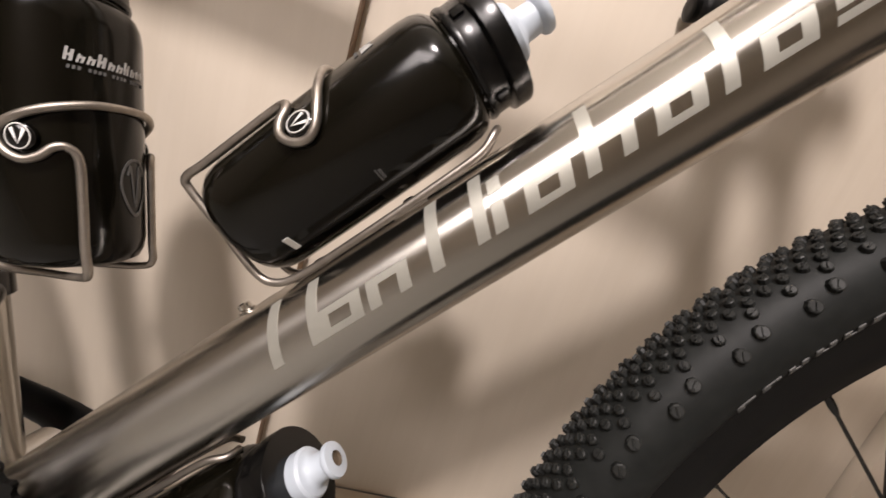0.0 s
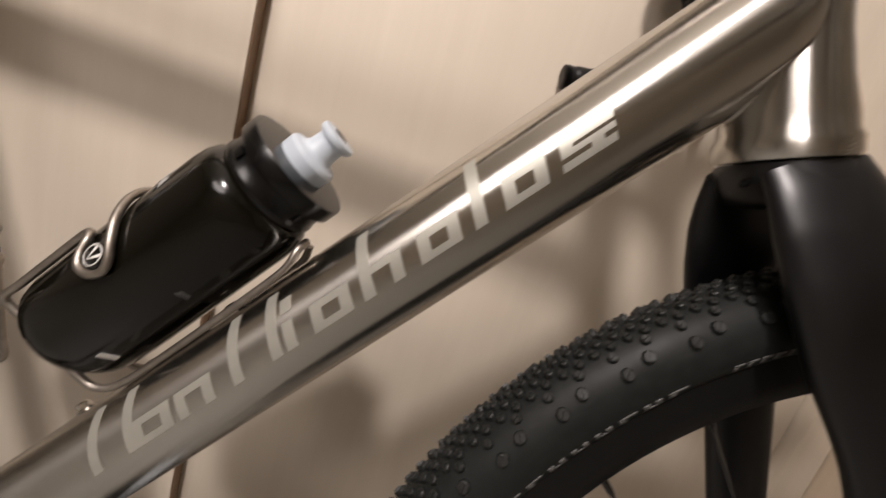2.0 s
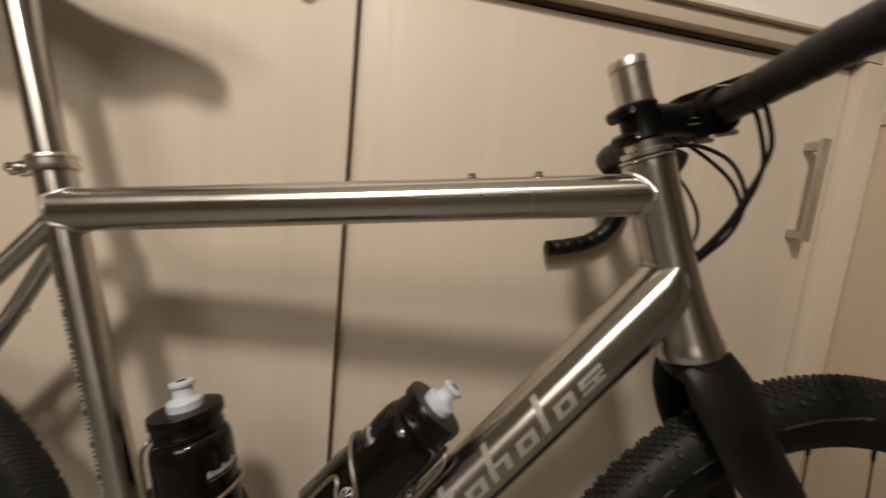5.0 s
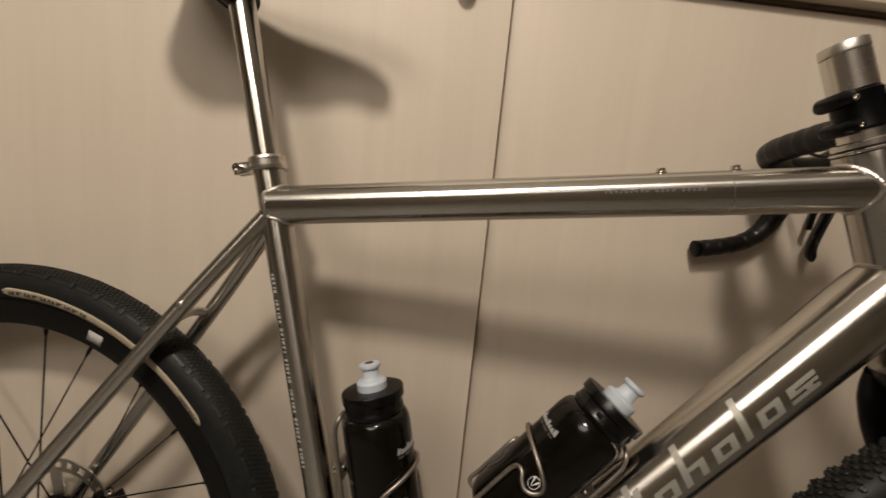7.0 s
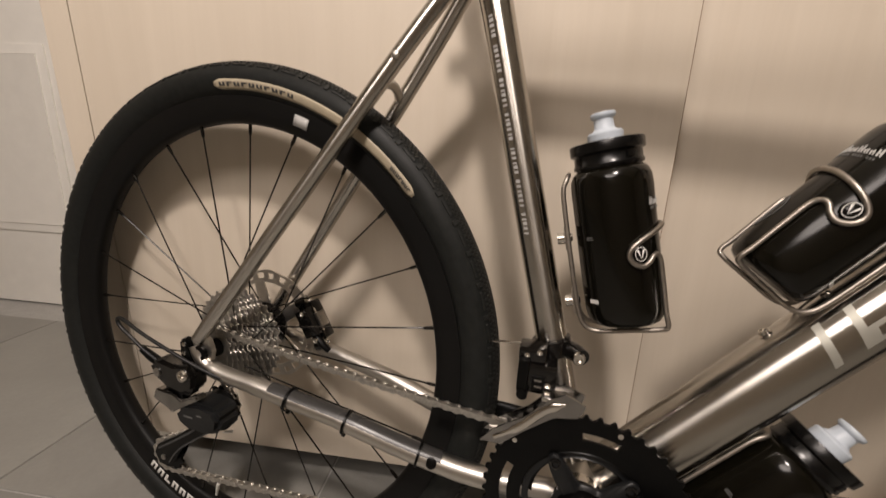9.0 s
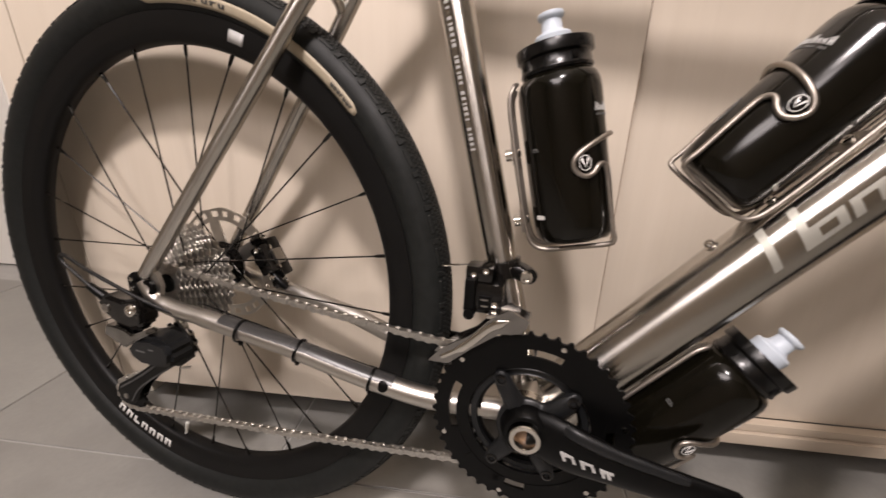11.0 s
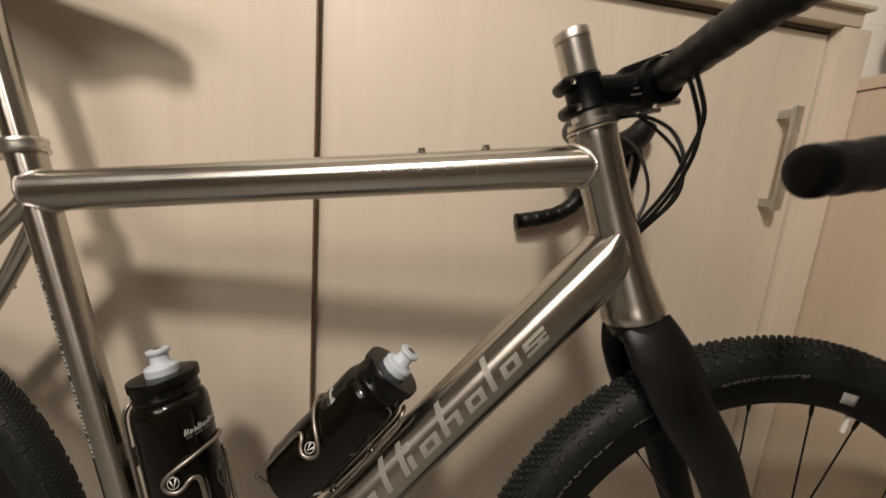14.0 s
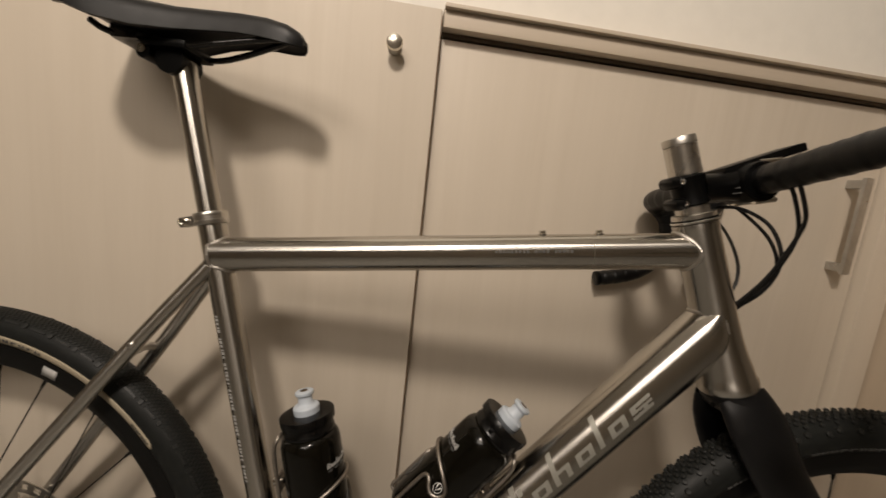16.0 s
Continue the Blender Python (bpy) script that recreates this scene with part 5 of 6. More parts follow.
# rear derailleur
def prism(name, loop, y0, y1, mat, parent, label="", bevel=0.002):
    """A block with the outline loop in x, z, its edges rounded."""
    bm = bmesh.new()
    lo = [bm.verts.new((x, y0, z)) for x, z in loop]
    hi = [bm.verts.new((x, y1, z)) for x, z in loop]
    bm.faces.new(lo), bm.faces.new(hi)
    for i in range(len(loop)):
        bm.faces.new((lo[i], lo[(i + 1) % len(loop)], hi[(i + 1) % len(loop)], hi[i]))
    bmesh.ops.recalc_face_normals(bm, faces=bm.faces)
    bmesh.ops.bevel(bm, geom=bm.edges[:], offset=bevel, segments=2, affect="EDGES")
    return part(name, bm, mat, parent, label)


rd = prism("rear_derailleur", [(-0.072, 0.314), (-0.058, 0.324), (-0.030, 0.320), (-0.008, 0.326), (0.002, 0.312), (0.000, 0.292), (-0.018, 0.284), (-0.044, 0.288), (-0.062, 0.298)], -0.090, -0.066, GLOSS, bike, "black rear derailleur with a chrome link and long cage", 0.004)
prism("hanger", [(-0.036, 0.318), (-0.037, 0.346), (-0.028, 0.352), (-0.020, 0.344), (-0.014, 0.316), (-0.022, 0.306)], -0.0745, -0.064, BLACK, rd, "", 0.002)
for x, z in ((-0.0285, 0.343), (-0.0290, 0.331)):
    lathe("hanger_bolt", [(0, 0), (0.0032, 0), (0.0032, 0.0016), (0.0018, 0.002), (0, 0.001)], STEEL, rd, "small bright bolt", seg=14, m=frame_to((x, -0.0742, z), (0, -1, 0), (1, 0, 0)))
lathe("mount_bolt", [(0, 0), (0.0078, 0), (0.0080, 0.002), (0.0068, 0.004), (0.0042, 0.0045), (0.0036, 0.002), (0, 0.002)], STEEL, rd, "bright mount bolt", seg=20, m=frame_to((-0.013, -0.0895, 0.311), (0, -1, 0), (1, 0, 0)))
lathe("pivot_bolt", [(0, 0), (0.0055, 0), (0.0055, 0.002), (0.003, 0.0024), (0, 0.001)], ALLOY, rd, seg=16, m=frame_to((-0.056, -0.0895, 0.307), (0, -1, 0), (1, 0, 0)))
tube("cable_barrel", [(-0.066, -0.080, 0.314), (-0.076, -0.083, 0.322), (-0.086, -0.086, 0.331)], [0.006, 0.0055, 0.0042], BLACK, rd, "black cable adjuster", seg=14)
prism("link_plate", [(-0.063, 0.272), (-0.058, 0.286), (-0.030, 0.285), (-0.016, 0.279), (0.008, 0.290), (0.012, 0.285), (-0.014, 0.270), (-0.032, 0.258), (-0.038, 0.262)], -0.093, -0.078, CAGE, rd, "chrome link plate", 0.0018)
prism("link_plate", [(-0.052, 0.290), (-0.012, 0.292), (-0.006, 0.284), (-0.030, 0.276), (-0.050, 0.282)], -0.086, -0.070, BLACK, rd, "", 0.003)
prism("parallelogram", [(-0.028, 0.262), (-0.014, 0.276), (0.010, 0.281), (0.034, 0.277), (0.044, 0.264), (0.040, 0.248), (0.020, 0.240), (-0.006, 0.240), (-0.022, 0.248)], -0.094, -0.058, SPIDER, rd, "dark grey clutch housing", 0.0055)
box("body_print", (-0.010, -0.0946, 0.2600), (0.004, -0.0938, 0.2618), GREYPRINT, rd, "pale printed bar")
box("body_print", (0.010, -0.0946, 0.2650), (0.018, -0.0938, 0.2664), GREYPRINT, rd, "pale printed bar")
tube("clutch", [(0.004, -0.060, 0.2505), (0.004, -0.050, 0.2505)], [0.027, 0.026], BLACK, rd, "round black clutch housing", seg=28)
for y in (-0.0535, -0.0395):
    lp = [(-0.014, 0.262), (0.008, 0.266), (0.018, 0.256), (0.018, 0.240), (0.004, 0.224), (-0.026, 0.204), (-0.054, 0.184), (-0.074, 0.164), (-0.086, 0.142), (-0.098, 0.133), (-0.114, 0.135), (-0.122, 0.150), (-0.116, 0.164), (-0.096, 0.176), (-0.066, 0.196), (-0.034, 0.222), (-0.020, 0.242)]
    v, f = outline_solid([lp], y, y + 0.002)
    mesh("cage_plate", v, f, BLACK, rd, smooth=False)
tube("cage_rib", catmull([(-0.112, -0.0545, 0.160), (-0.084, -0.0545, 0.178), (-0.050, -0.0545, 0.202), (-0.018, -0.0545, 0.228)], 5), 0.0014, GREYSTRIP, rd, seg=8)
tube("cage_rib", catmull([(-0.094, -0.0545, 0.142), (-0.074, -0.0545, 0.168), (-0.040, -0.0545, 0.194), (0.000, -0.0545, 0.222)], 5), 0.0012, GREYSTRIP, rd, seg=8)
prism("cage_mark", [(0.006, 0.2165), (0.010, 0.2200), (0.024, 0.2245), (0.023, 0.2205)], -0.0556, -0.0530, PRINT, rd, "pale mark on the cage", 0.0002)
lathe("pulley_bolt", [(0, 0), (0.0042, 0), (0.0042, 0.0015), (0.002, 0.002), (0, 0.001)], ALLOY, rd, seg=14, m=frame_to((-0.105, -0.0535, 0.147), (0, -1, 0), (1, 0, 0)))
sprocket("jockey_wheel", 13, -0.0455, (0, 0, 0.2505), BLACK, rd, 0.005, depth=0.004, thick=0.003)
sprocket("jockey_wheel", 13, -0.0455, (-0.105, 0, 0.147), BLACK, rd, 0.005, depth=0.004, thick=0.003)
tube("housing", catmull([(0.055, -0.070, 0.302), (0.010, -0.078, 0.316), (-0.030, -0.084, 0.332), (-0.080, -0.088, 0.352), (-0.112, -0.088, 0.365), (-0.123, -0.088, 0.365), (-0.120, -0.088, 0.356), (-0.104, -0.087, 0.344), (-0.085, -0.0857, 0.330)], 8), 0.0023, CABLE, rd, "looped cable housing", seg=10)

# decals on the tubes: slanted strokes that stand in for a maker's name
n_dir = Vector((-d_dir.z, 0, d_dir.x))


def tube_decal(name, strokes, a, along, up_dir, radius, mat, parent, label):
    """Thin raised strokes on a tube's near side; strokes: quads of (along metres, angle degrees from the near side towards up_dir)."""
    v, f = [], []
    for quad in strokes:
        (s0, t0), (s1, t1), (s2, t2), (s3, t3) = quad
        n = 10
        o = len(v)
        for lift in (0.00025, -0.0006):
            for i in range(n + 1):
                q = i / n
                for (sa_, ta), (sb_, tb) in (((s0, t0), (s3, t3)), ((s1, t1), (s2, t2))):
                    s, t = sa_ + (sb_ - sa_) * q, radians(ta + (tb - ta) * q)
                    v.append(a + along * s + (radius + lift) * (math.cos(t) * Vector((0, -1, 0)) + math.sin(t) * up_dir))
        m = 2 * (n + 1)
        for i in range(n):
            k = o + 2 * i
            f.append((k, k + 1, k + 3, k + 2))
            f.append((k + m, k + m + 2, k + m + 3, k + m + 1))
            f.append((k, k + 2, k + m + 2, k + m))
            f.append((k + 1, k + m + 1, k + m + 3, k + 3))
    return mesh(name, v, f, mat, parent, label)


def stroke(s, w, lo, hi, slant=0.0019):
    """An upright stroke w wide at s, from angle lo to hi; slant: metres a ten degrees."""
    k = slant / 10
    return ((s + k * lo, lo), (s + w + k * lo, lo), (s + w + k * hi, hi), (s + k * hi, hi))


# one slanted block for each sign: (kind, start, end)
LOW, MIDH, TALL = -10, 16, 54
SIGNS = (("tall", 0.2530, 0.2870), ("low", 0.2860, 0.3140), ("arch", 0.3180, 0.3440), ("tall", 0.3570, 0.3910), ("dot", 0.3940, 0.4040), ("low", 0.4125, 0.4380), ("asc", 0.4450, 0.4710), ("low", 0.4810, 0.5060), ("stem", 0.5140, 0.5250), ("low", 0.5320, 0.5570), ("step", 0.5650, 0.5950))
for kind_, s0, s1 in SIGNS:
    w = s1 - s0
    b = min(0.0072, w)
    inner, wide = s0 + b, w - 2 * b
    strokes = {
        "tall": [stroke(s0, b, LOW, TALL), stroke(s1 - b, b, LOW, TALL - 3)],
        "low": [stroke(s0, b, LOW, MIDH), stroke(s1 - b, b, LOW, MIDH), stroke(inner, wide, MIDH - 7, MIDH), stroke(inner, wide, LOW, LOW + 7)],
        "arch": [stroke(s0, b, LOW, MIDH), stroke(s1 - b, b, LOW, MIDH), stroke(inner, wide, MIDH - 7, MIDH)],
        "asc": [stroke(s0, b, LOW, TALL), stroke(s1 - b, b, LOW, MIDH), stroke(inner, wide, MIDH - 7, MIDH)],
        "stem": [stroke(s0, b, LOW, TALL)],
        "dot": [stroke(s0, b, LOW, MIDH), stroke(s0, b, 24, 38)],
        "step": [stroke(s0, w, LOW, LOW + 7), stroke(s0 + w * 0.55, b, LOW + 7, 3), stroke(s0, w, 1, 6), stroke(s0, b, 6, MIDH), stroke(s0, w, MIDH - 7, MIDH)]}[kind_]
    tube_decal("name_decal", strokes, DT_A, d_dir, n_dir, DT_R, DECAL, bike, "pale matt decal of slanted strokes")
seat_strokes = [stroke(0.270 + 0.0048 * k, (0.0018, 0.0026, 0.0032)[k % 3], 14, 30, 0.0003) for k in range(46) if k % 7 != 5]
tube_decal("seat_tube_decal", seat_strokes, seat_at(0.258), s_dir, Vector((-s_dir.z, 0, s_dir.x)), 0.0167, BOTTLEPRINT, bike, "small pale strokes up the seat tube")
tt_n = Vector((-t_dir.z, 0, t_dir.x))
tt_strokes = [stroke(0.352 + 0.0046 * k, 0.0026, 2, 10, 0.0003) for k in range(20) if k not in (9, 14)]
tube_decal("top_tube_print", tt_strokes, TT_A, t_dir, tt_n, TT_R, GREYPRINT, bike, "faint etched strokes on the top tube")
for s in (0.2358,):
    c = DT_A + d_dir * s + n_dir * (DT_R - 0.0003)
    lathe("cage_bolt", [(0, 0), (0.0055, 0), (0.0058, 0.001), (0.0042, 0.002), (0.0042, 0.005), (0.0034, 0.0058), (0.0018, 0.0058), (0.0016, 0.004), (0, 0.004)], STEEL, bike, "small steel bolt", seg=16, m=frame_to(c, n_dir, (0, 1, 0)))


# ---------- bottles and their cages ----------
def cage_and_bottle(origin, along, out, label, low=False):
    """A wire cage fixed to the frame and a bottle standing in it; out: away from the tube."""
    m = frame_to(origin, along, out)        # x: outwards, z: up the bottle, y: across
    near = -1 if (m.to_3x3() @ Vector((0, 1, 0))).y > 0 else 1

    def cyl(phi, u, r=0.0402, s=1):
        a = radians(phi)
        return (r * math.cos(a), near * s * r * math.sin(a), u)
    full = []
    for s in (1, -1):
        half = [cyl(0, 0.094, s=s), cyl(25, 0.093, s=s), cyl(48, 0.089, s=s), cyl(66, 0.084, s=s), cyl(79, 0.078, s=s), cyl(83, 0.071, s=s), cyl(78, 0.064, s=s), cyl(68, 0.0605, s=s), cyl(58, 0.063, s=s), cyl(50, 0.068, s=s),
                cyl(42, 0.0685, s=s), cyl(36, 0.062, s=s), cyl(35, 0.040, s=s), cyl(35, 0.012, s=s), cyl(34, -0.002, s=s), (0.026, near * s * 0.020, -0.0055), (0.0, near * s * 0.0165, -0.0060), (-0.028, near * s * 0.015, -0.0055), (-0.040, near * s * 0.0145, 0.001),
                (-0.0445, near * s * 0.014, 0.018), (-0.0455, near * s * 0.0135, 0.060), (-0.0455, near * s * 0.013, 0.110), (-0.0445, near * s * 0.012, 0.138), (-0.0395, near * s * 0.009, 0.150), (-0.0375, 0.0, 0.1535)]
        half = [Vector(q) for q in half]
        full = full + (list(reversed(half)) if s == 1 else half[1:])
    wire = tube("bottle_cage", catmull(full[:-1], 6), 0.0024, WIRE, bike, "bent titanium wire bottle cage", seg=10, m=m)
    for s in (1, -1):
        # badge in the loop
        c = Vector(cyl(69, 0.0720, 0.0380, s))
        d = Vector((c.x, c.y, 0)).normalized()
        bd = lathe("badge", [(0.0, 0.0), (0.0082, 0.0), (0.0090, 0.0012), (0.0088, 0.0028), (0.0078, 0.0036), (0.0, 0.0042)], GLOSS, wire, "round black badge with a silver sign", seg=28, m=frame_to(c, d, (0, 0, 1)) @ Matrix.Scale(0.8, 4))
        v, f = [], []
        for x0, x1, xm in ((-0.0045, -0.0025, -0.001), (0.0045, 0.0025, 0.001)):
            o = len(v)
            v += [(0.0045, x0, 0.0038), (0.0055, x1, 0.0040), (-0.0045, xm * 0.2, 0.0044), (-0.0052, xm * 0.1, 0.0043)]
            f.append((o, o + 1, o + 2, o + 3))
        n_ = 20
        o = len(v)
        for k in range(n_):
            a = 2 * math.pi * k / n_
            for r_ in (0.0072, 0.0080):
                v.append((r_ * 1.05 * math.cos(a), r_ * 0.85 * math.sin(a), 0.0040 if r_ < 0.0076 else 0.0038))
        for k in range(n_):
            k2 = (k + 1) % n_
            f.append((o + 2 * k, o + 2 * k + 1, o + 2 * k2 + 1, o + 2 * k2))
        sg = mesh("badge_sign", v, f, PRINT, bd, "silver sign")
        so = sg.modifiers.new("thick", "SOLIDIFY")
        so.thickness, so.offset = 0.0005, 0.5
    # mounting plate with its bolts
    for u in (0.024, 0.090):
        pl = box("mount_plate", (-0.049, -0.0135, u - 0.011), (-0.0455, 0.0135, u + 0.011), WIRE, wire, bevel=0.001)
        lathe("mount_bolt", [(0, 0), (0.0045, 0), (0.0045, 0.003), (0.003, 0.0042), (0.0018, 0.0042), (0, 0.003)], STEEL, wire, seg=14, m=frame_to((-0.0455, 0, u), (1, 0, 0), (0, 1, 0)))
        tube("standoff", [(-0.0515 if not low else -0.0562, 0, u), (-0.049, 0, u)], 0.006, STEEL, wire, seg=14)
    bm_ = BIKE @ m
    bt = empty("bottle", bm_, label, "water bottle", "water bottles on the bicycle")
    lathe("body", [(0, 0.0), (0.028, 0.0), (0.0330, 0.0025), (0.0358, 0.008), (0.0370, 0.016), (0.0374, 0.060), (0.0374, 0.136), (0.0366, 0.144), (0.0345, 0.1495), (0.0318, 0.1525), (0.0300, 0.1535), (0.0300, 0.1560)], BOTTLE, bt, "glossy smoked black plastic", seg=56)
    cap = lathe("cap", [(0.0295, 0.1545), (0.0318, 0.1550), (0.0323, 0.1565), (0.0320, 0.1585), (0.0312, 0.1595), (0.0310, 0.1672), (0.0334, 0.1684), (0.0341, 0.1690), (0.0342, 0.1776), (0.0337, 0.1785), (0.0325, 0.1787), (0.020, 0.1788), (0, 0.1788)], CAP, bt, "black screw cap with a wide lip", seg=56)
    for k in range(2):
        a = radians(60 + 90 * k)
        box("cap_tab", (0.0300, -0.0030, 0.1600), (0.0325, 0.0030, 0.1660), CAP, bt, bevel=0.0006, m=Matrix.Rotation(a * near, 4, "Z"))
    lathe("nozzle", [(0.0162, 0.1785), (0.0165, 0.1865), (0.0150, 0.1885), (0.0120, 0.1892), (0.0105, 0.1905), (0.0092, 0.1925), (0.0088, 0.2005), (0.0112, 0.2025), (0.0118, 0.2045), (0.0112, 0.2065), (0.0050, 0.2075)], NOZZLE, bt, "pale grey push-pull nozzle", seg=32)
    # shade in the hole comes from the dark brown
    lathe("nozzle_hole", [(0.0, 0.2050), (0.0048, 0.2050), (0.0050, 0.2074)], GAP_SHADE, bt, "nozzle hole, coloured dark for the shade in it", seg=20)

    def wrap(name, quads, mat, label_):
        """Print laid on the bottle's side: quads of (angle, height)."""
        v, f = [], []
        for q in quads:
            o = len(v)
            for phi, u in q:
                a = radians(phi)
                v.append((0.0377 * math.cos(a), near * 0.0377 * math.sin(a), u))
            f.append((o, o + 1, o + 2, o + 3))
        ob = mesh(name, v, f, mat, bt, label_, smooth=False)
        so = ob.modifiers.new("thick", "SOLIDIFY")
        so.thickness, so.offset = 0.0004, 0.0
    quads, phi = [], 43.0
    for k in range(10):
        w = 4.6 if k not in (0, 3) else 5.6
        hi = 0.1215 if k in (0, 3, 6) else 0.1190
        quads.append(((phi, 0.1145), (phi - w * 0.36, 0.1145), (phi - w * 0.36 - 2.0, hi), (phi - 2.0, hi)))
        quads.append(((phi - w * 0.6, 0.1145), (phi - w, 0.1145), (phi - w - 2.0, hi - 0.001), (phi - w * 0.6 - 2.0, hi - 0.001)))
        quads.append(((phi - w * 0.3 - 1, 0.1168), (phi - w * 0.7 - 1, 0.1168), (phi - w * 0.7 - 1.2, 0.1182), (phi - w * 0.3 - 1.2, 0.1182)))
        phi -= w + 2.2
    wrap("name_print", quads, BOTTLEPRINT, "pale slanted strokes")
    wrap("small_print", [((41 - 3.4 * k, 0.1105), (39 - 3.4 * k, 0.1105), (38.6 - 3.4 * k, 0.1125), (40.6 - 3.4 * k, 0.1125)) for k in range(20) if k % 5 != 3], GREYPRINT, "small grey bars of print")
    n_, shield = 24, []

    def edge(q):
        a = 2 * math.pi * q
        x, z = math.sin(a), math.cos(a)
        return x * 16.5 * (1.0 if z > -0.1 else 1 - 0.35 * (-z - 0.1)), z * 0.0180 * (0.9 if z > 0 else 1.12)
    for k in range(n_):
        (x0, z0), (x1, z1) = edge(k / n_), edge((k + 1) / n_)
        shield.append(((-10 + x0, 0.050 + z0), (-10 + x1, 0.050 + z1), (-10 + x1 * 0.88, 0.050 + z1 * 0.90), (-10 + x0 * 0.88, 0.050 + z0 * 0.90)))
    for sg_ in (-1, 1):
        shield.append(((-10 + sg_ * 9.5, 0.056), (-10 + sg_ * 6.5, 0.0625), (-10 + sg_ * 5.0, 0.0615), (-10 + sg_ * 7.5, 0.0555)))
        shield.append(((-10 + sg_ * 6.5, 0.0625), (-10 + sg_ * 4.2, 0.0605), (-10 + sg_ * 0.5, 0.036), (-10 + sg_ * 1.6, 0.040)))
    wrap("shield_print", shield, GREYPRINT, "grey shield outline")
    wrap("level_mark", [((148, 0.0255), (132, 0.0255), (132, 0.0292), (148, 0.0292))], PRINT, "pale level mark")
    wrap("level_mark", [((140, 0.088), (128, 0.088), (128, 0.0888), (140, 0.0888))] + [((139 - 1.1 * k, 0.0895), (138.4 - 1.1 * k, 0.0895), (138.4 - 1.1 * k, 0.0912), (139 - 1.1 * k, 0.0912)) for k in range(9)], GREYPRINT, "fine level line with small print")
    return bt


p_dir = Vector((s_dir.z, 0, -s_dir.x))
lean_dir = (d_dir + n_dir * 0.022).normalized()
cage_and_bottle(DT_A + d_dir * 0.2685 + n_dir * 0.0755, lean_dir, n_dir, "black sports bottle with a grey nozzle in the down tube cage")
cage_and_bottle(seat_at(0.256) + s_dir * 0.1695 + p_dir * 0.0758, (s_dir + p_dir * 0.030).normalized(), p_dir, "black sports bottle standing in the seat tube cage", True)
cage_and_bottle(DT_A + d_dir * 0.0220 - n_dir * 0.0790, d_dir, -n_dir, "black sports bottle slung under the down tube")


# ---------- tyre knobs and tread ----------
def knob_mesh(name, r, h, tip, sides=9):
    bm = bmesh.new()
    lo = [bm.verts.new((r * 1.12 * math.cos(2 * math.pi * k / sides), r * 1.12 * math.sin(2 * math.pi * k / sides), -0.0012)) for k in range(sides)]
    hi = [bm.verts.new((r * math.cos(2 * math.pi * k / sides), r * math.sin(2 * math.pi * k / sides), h * 0.85)) for k in range(sides)]
    top = [bm.verts.new((r * 0.80 * math.cos(2 * math.pi * k / sides), r * 0.80 * math.sin(2 * math.pi * k / sides), h)) for k in range(sides)]
    bm.faces.new(top)
    for k in range(sides):
        bm.faces.new((lo[k], lo[(k + 1) % sides], hi[(k + 1) % sides], hi[k]))
        bm.faces.new((hi[k], hi[(k + 1) % sides], top[(k + 1) % sides], top[k]))
    # a small raised dash across the top
    a, b = r * 0.72, r * 0.20
    up_ = [bm.verts.new((x * 0.8, y * 0.5, h + tip)) for x, y in ((-a, -b), (a, -b), (a, b), (-a, b))]
    dn = [bm.verts.new((x, y, h - 0.0002)) for x, y in ((-a, -b), (a, -b), (a, b), (-a, b))]
    bm.faces.new(up_)
    for k in range(4):
        bm.faces.new((dn[k], dn[(k + 1) % 4], up_[(k + 1) % 4], up_[k]))
    bmesh.ops.recalc_face_normals(bm, faces=bm.faces)
    data = bpy.data.meshes.new(name)
    bm.to_mesh(data)
    bm.free()
    data.materials.append(KNOB)
    return data


def tread_place(theta, beta, width, radius, spin):
    """The matrix of a knob on the tyre: theta round the wheel, beta round the section (degrees, + is the near side)."""
    t, b = radians(theta), radians(beta)
    rc, w = radius - width * 0.5, width * 0.5
    nrm_ = Vector((math.cos(t) * math.cos(b), math.sin(t) * math.cos(b), math.sin(b)))
    pos_ = Vector((rc * math.cos(t), rc * math.sin(t), 0)) + nrm_ * w
    return frame_to(pos_, nrm_, Matrix.Rotation(radians(spin), 3, nrm_) @ Vector((-math.sin(t), math.cos(t), 0)))


small_knob, big_knob = knob_mesh("small_knob", 0.0026, 0.0030, 0.0011), knob_mesh("big_knob", 0.0034, 0.0030, 0.0007)
rk = random.Random(5)
knobs = []
N = 112
for k in range(N):
    th = 360.0 * k / N
    for half in (0.0, 180.0 / N):
        for j, b in enumerate((-25, -12.5, 0, 12.5, 25)):
            knobs.append((th + half + (j % 2) * 90.0 / N + rk.uniform(-0.08, 0.08), b + rk.uniform(-0.7, 0.7), small_knob))
    for s in (-1, 1):
        knobs.append((th + 0.5, s * (37.5 if k % 2 else 39.5), small_knob))
        knobs.append((th + 0.25 * s + (0.9 if k % 2 else 0), s * (57 if k % 2 else 64), big_knob))
jv, jf, count = [], [], 0
for th, b, data in knobs:
    m = tread_place(th, b, WF, RF, rk.uniform(-25, 25) + 35)
    if b > 10 and 108 < th % 360 < 176 and count < 300:
        ob = new("tread_knob", data)
        ob.parent = front
        ob.matrix_basis = m
        count += 1
    else:
        o = len(jv)
        jv += [m @ v.co for v in data.vertices]
        jf += [tuple(i + o for i in p_.vertices) for p_ in data.polygons]
tagged(mesh("tread", jv, jf, KNOB, front, "close-set rubber tread knobs", smooth=False), kind="stuff")

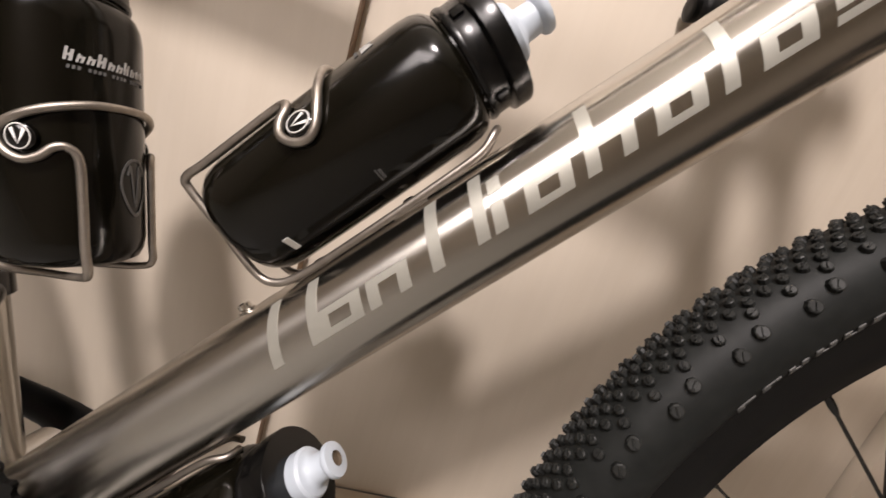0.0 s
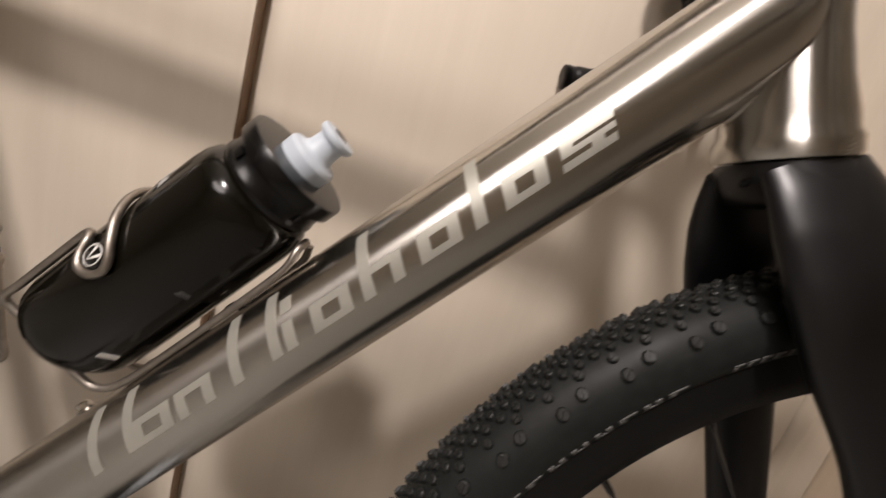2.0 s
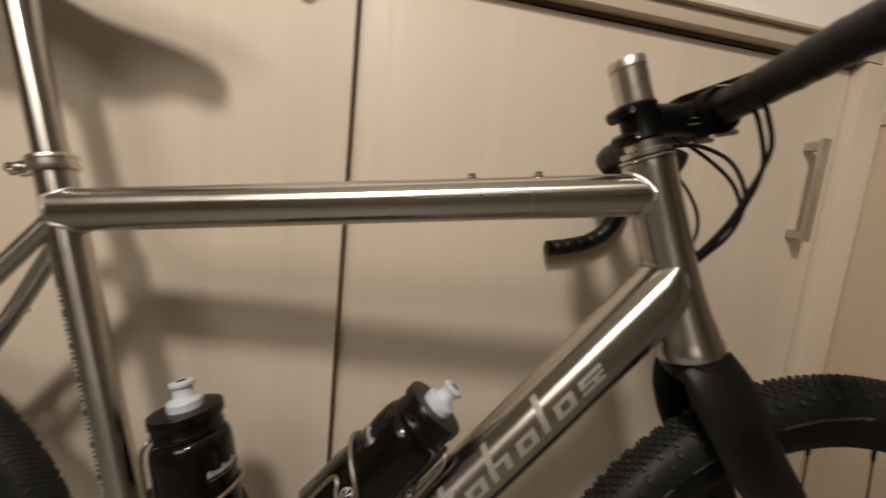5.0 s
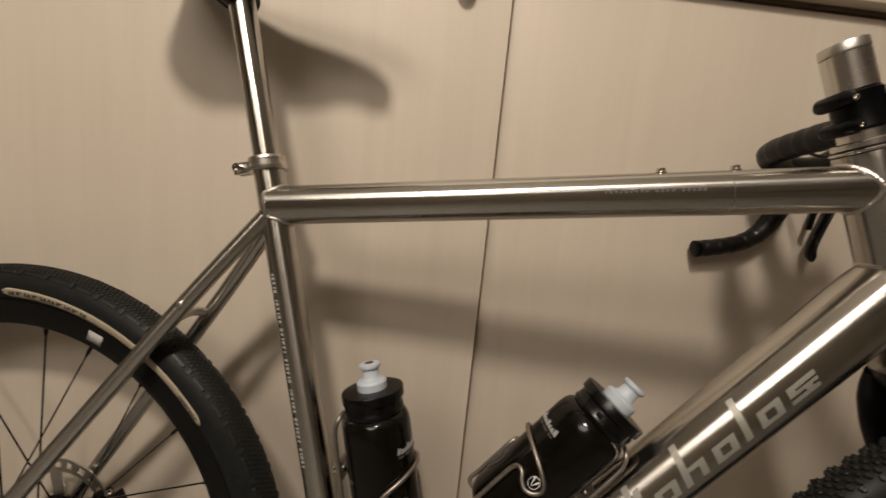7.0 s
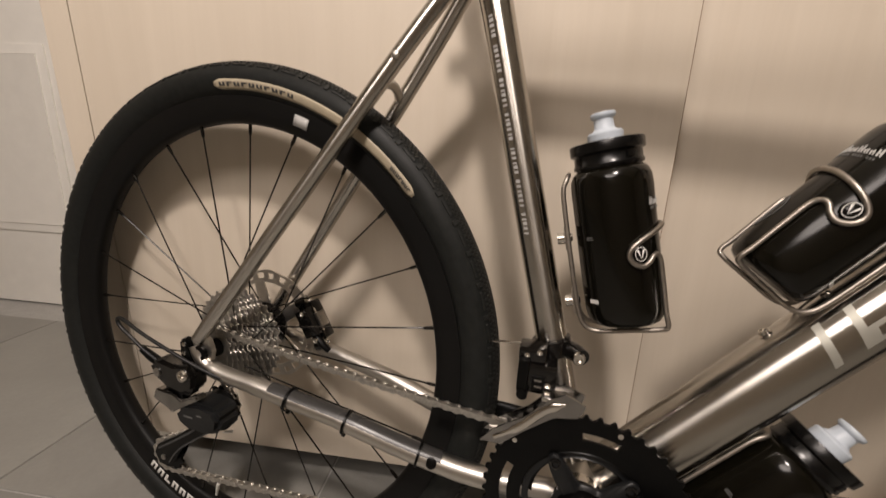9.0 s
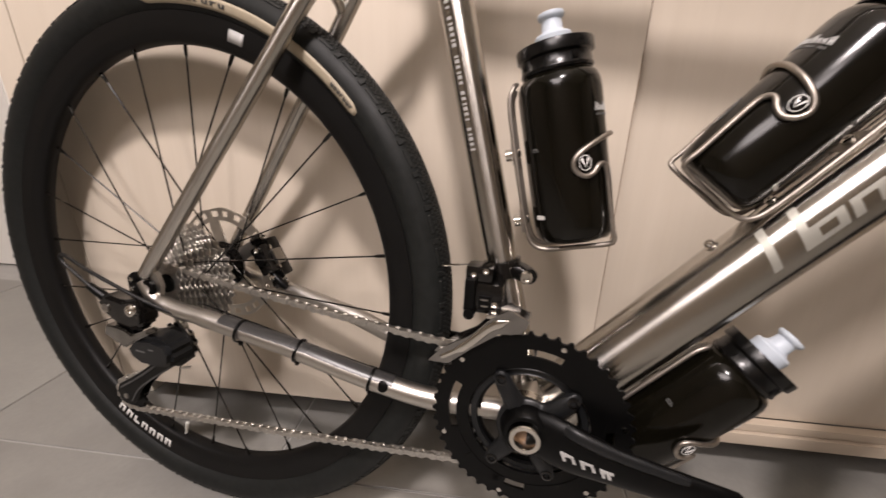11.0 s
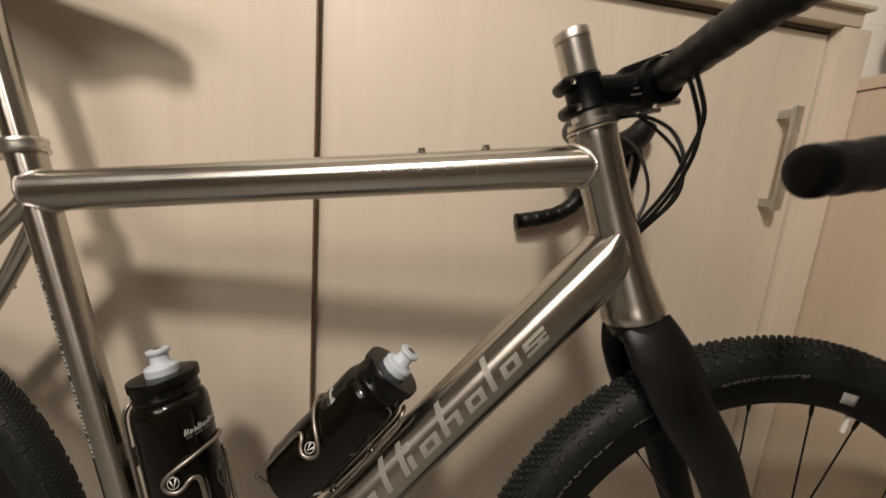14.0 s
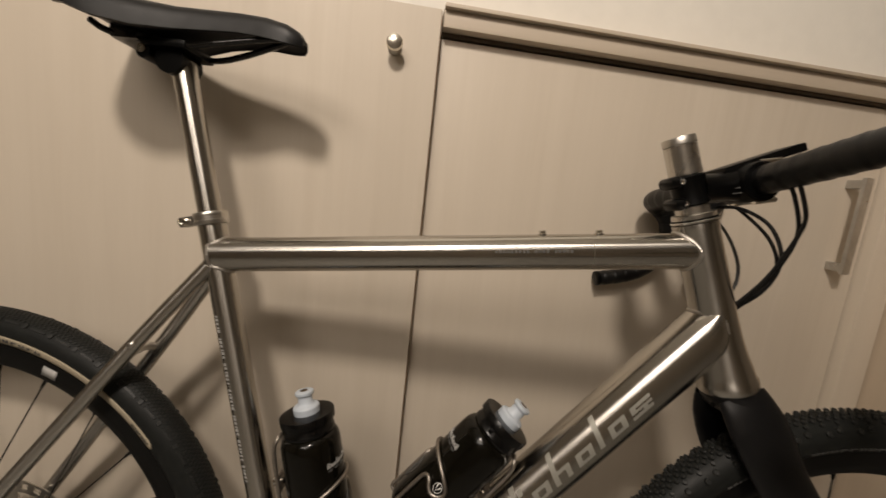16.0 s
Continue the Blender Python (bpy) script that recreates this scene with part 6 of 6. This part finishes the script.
# fine tread of the rear tyre: staggered ribs over the crown, long blocks and lugs on the shoulders
jv, jf = [], []


def lug(theta, beta, hx, hy, h):
    m = tread_place(theta, beta, WR, RR, 0)
    o = len(jv)
    jv.extend(m @ Vector(q) for q in ((-hx, -hy, -0.001), (hx, -hy, -0.001), (hx, hy, -0.001), (-hx, hy, -0.001), (-hx * 0.82, -hy * 0.85, h), (hx * 0.82, -hy * 0.85, h), (hx * 0.82, hy * 0.85, h), (-hx * 0.82, hy * 0.85, h)))
    jf.extend(tuple(i + o for i in q) for q in ((4, 5, 6, 7), (0, 1, 5, 4), (1, 2, 6, 5), (2, 3, 7, 6), (3, 0, 4, 7)))


N = 400
for k in range(N):
    th = 360.0 * k / N
    for j in range(-3, 4):
        lug(th + (0.45 if j % 2 else 0), j * 11.0, 0.0016, 0.0021, 0.0007)
N = 62
for k in range(N):
    th = 360.0 * k / N
    for s in (-1, 1):
        lug(th, s * 47, 0.0115, 0.0013, 0.0011)
        lug(th + 2.9, s * 45.5, 0.0030, 0.0034, 0.0014)
tagged(mesh("tread", jv, jf, KNOB, rear, "fine file tread of the rear tyre", smooth=False), kind="stuff")

# ---------- floor tiles ----------
PITCH, GAP = 0.595, 0.0035
bm = bmesh.new()
bmesh.ops.create_cube(bm, size=1.0)
for v in bm.verts:
    v.co = Vector((v.co.x * (PITCH - GAP), v.co.y * (PITCH - GAP), v.co.z * 0.01))
bmesh.ops.bevel(bm, geom=[e for e in bm.edges if all(v.co.z > 0 for v in e.verts)], offset=0.0012, segments=1, affect="EDGES")
tile_data = bpy.data.meshes.new("tile")
bm.to_mesh(tile_data)
bm.free()
tile_data.materials.append(TILE)
for i in range(-4, 5):
    for j in range(-4, 2):
        x, y = 0.053 + PITCH * (i + 0.5), 0.030 + PITCH * (j + 0.5)
        if X0 + 0.1 < x < X1 - 0.1 and Y0 < y < Y1 - 0.0:
            ob = new("tile", tile_data)
            ob.parent = floor
            ob.matrix_basis = Matrix.Translation((x, y, FL - 0.005))
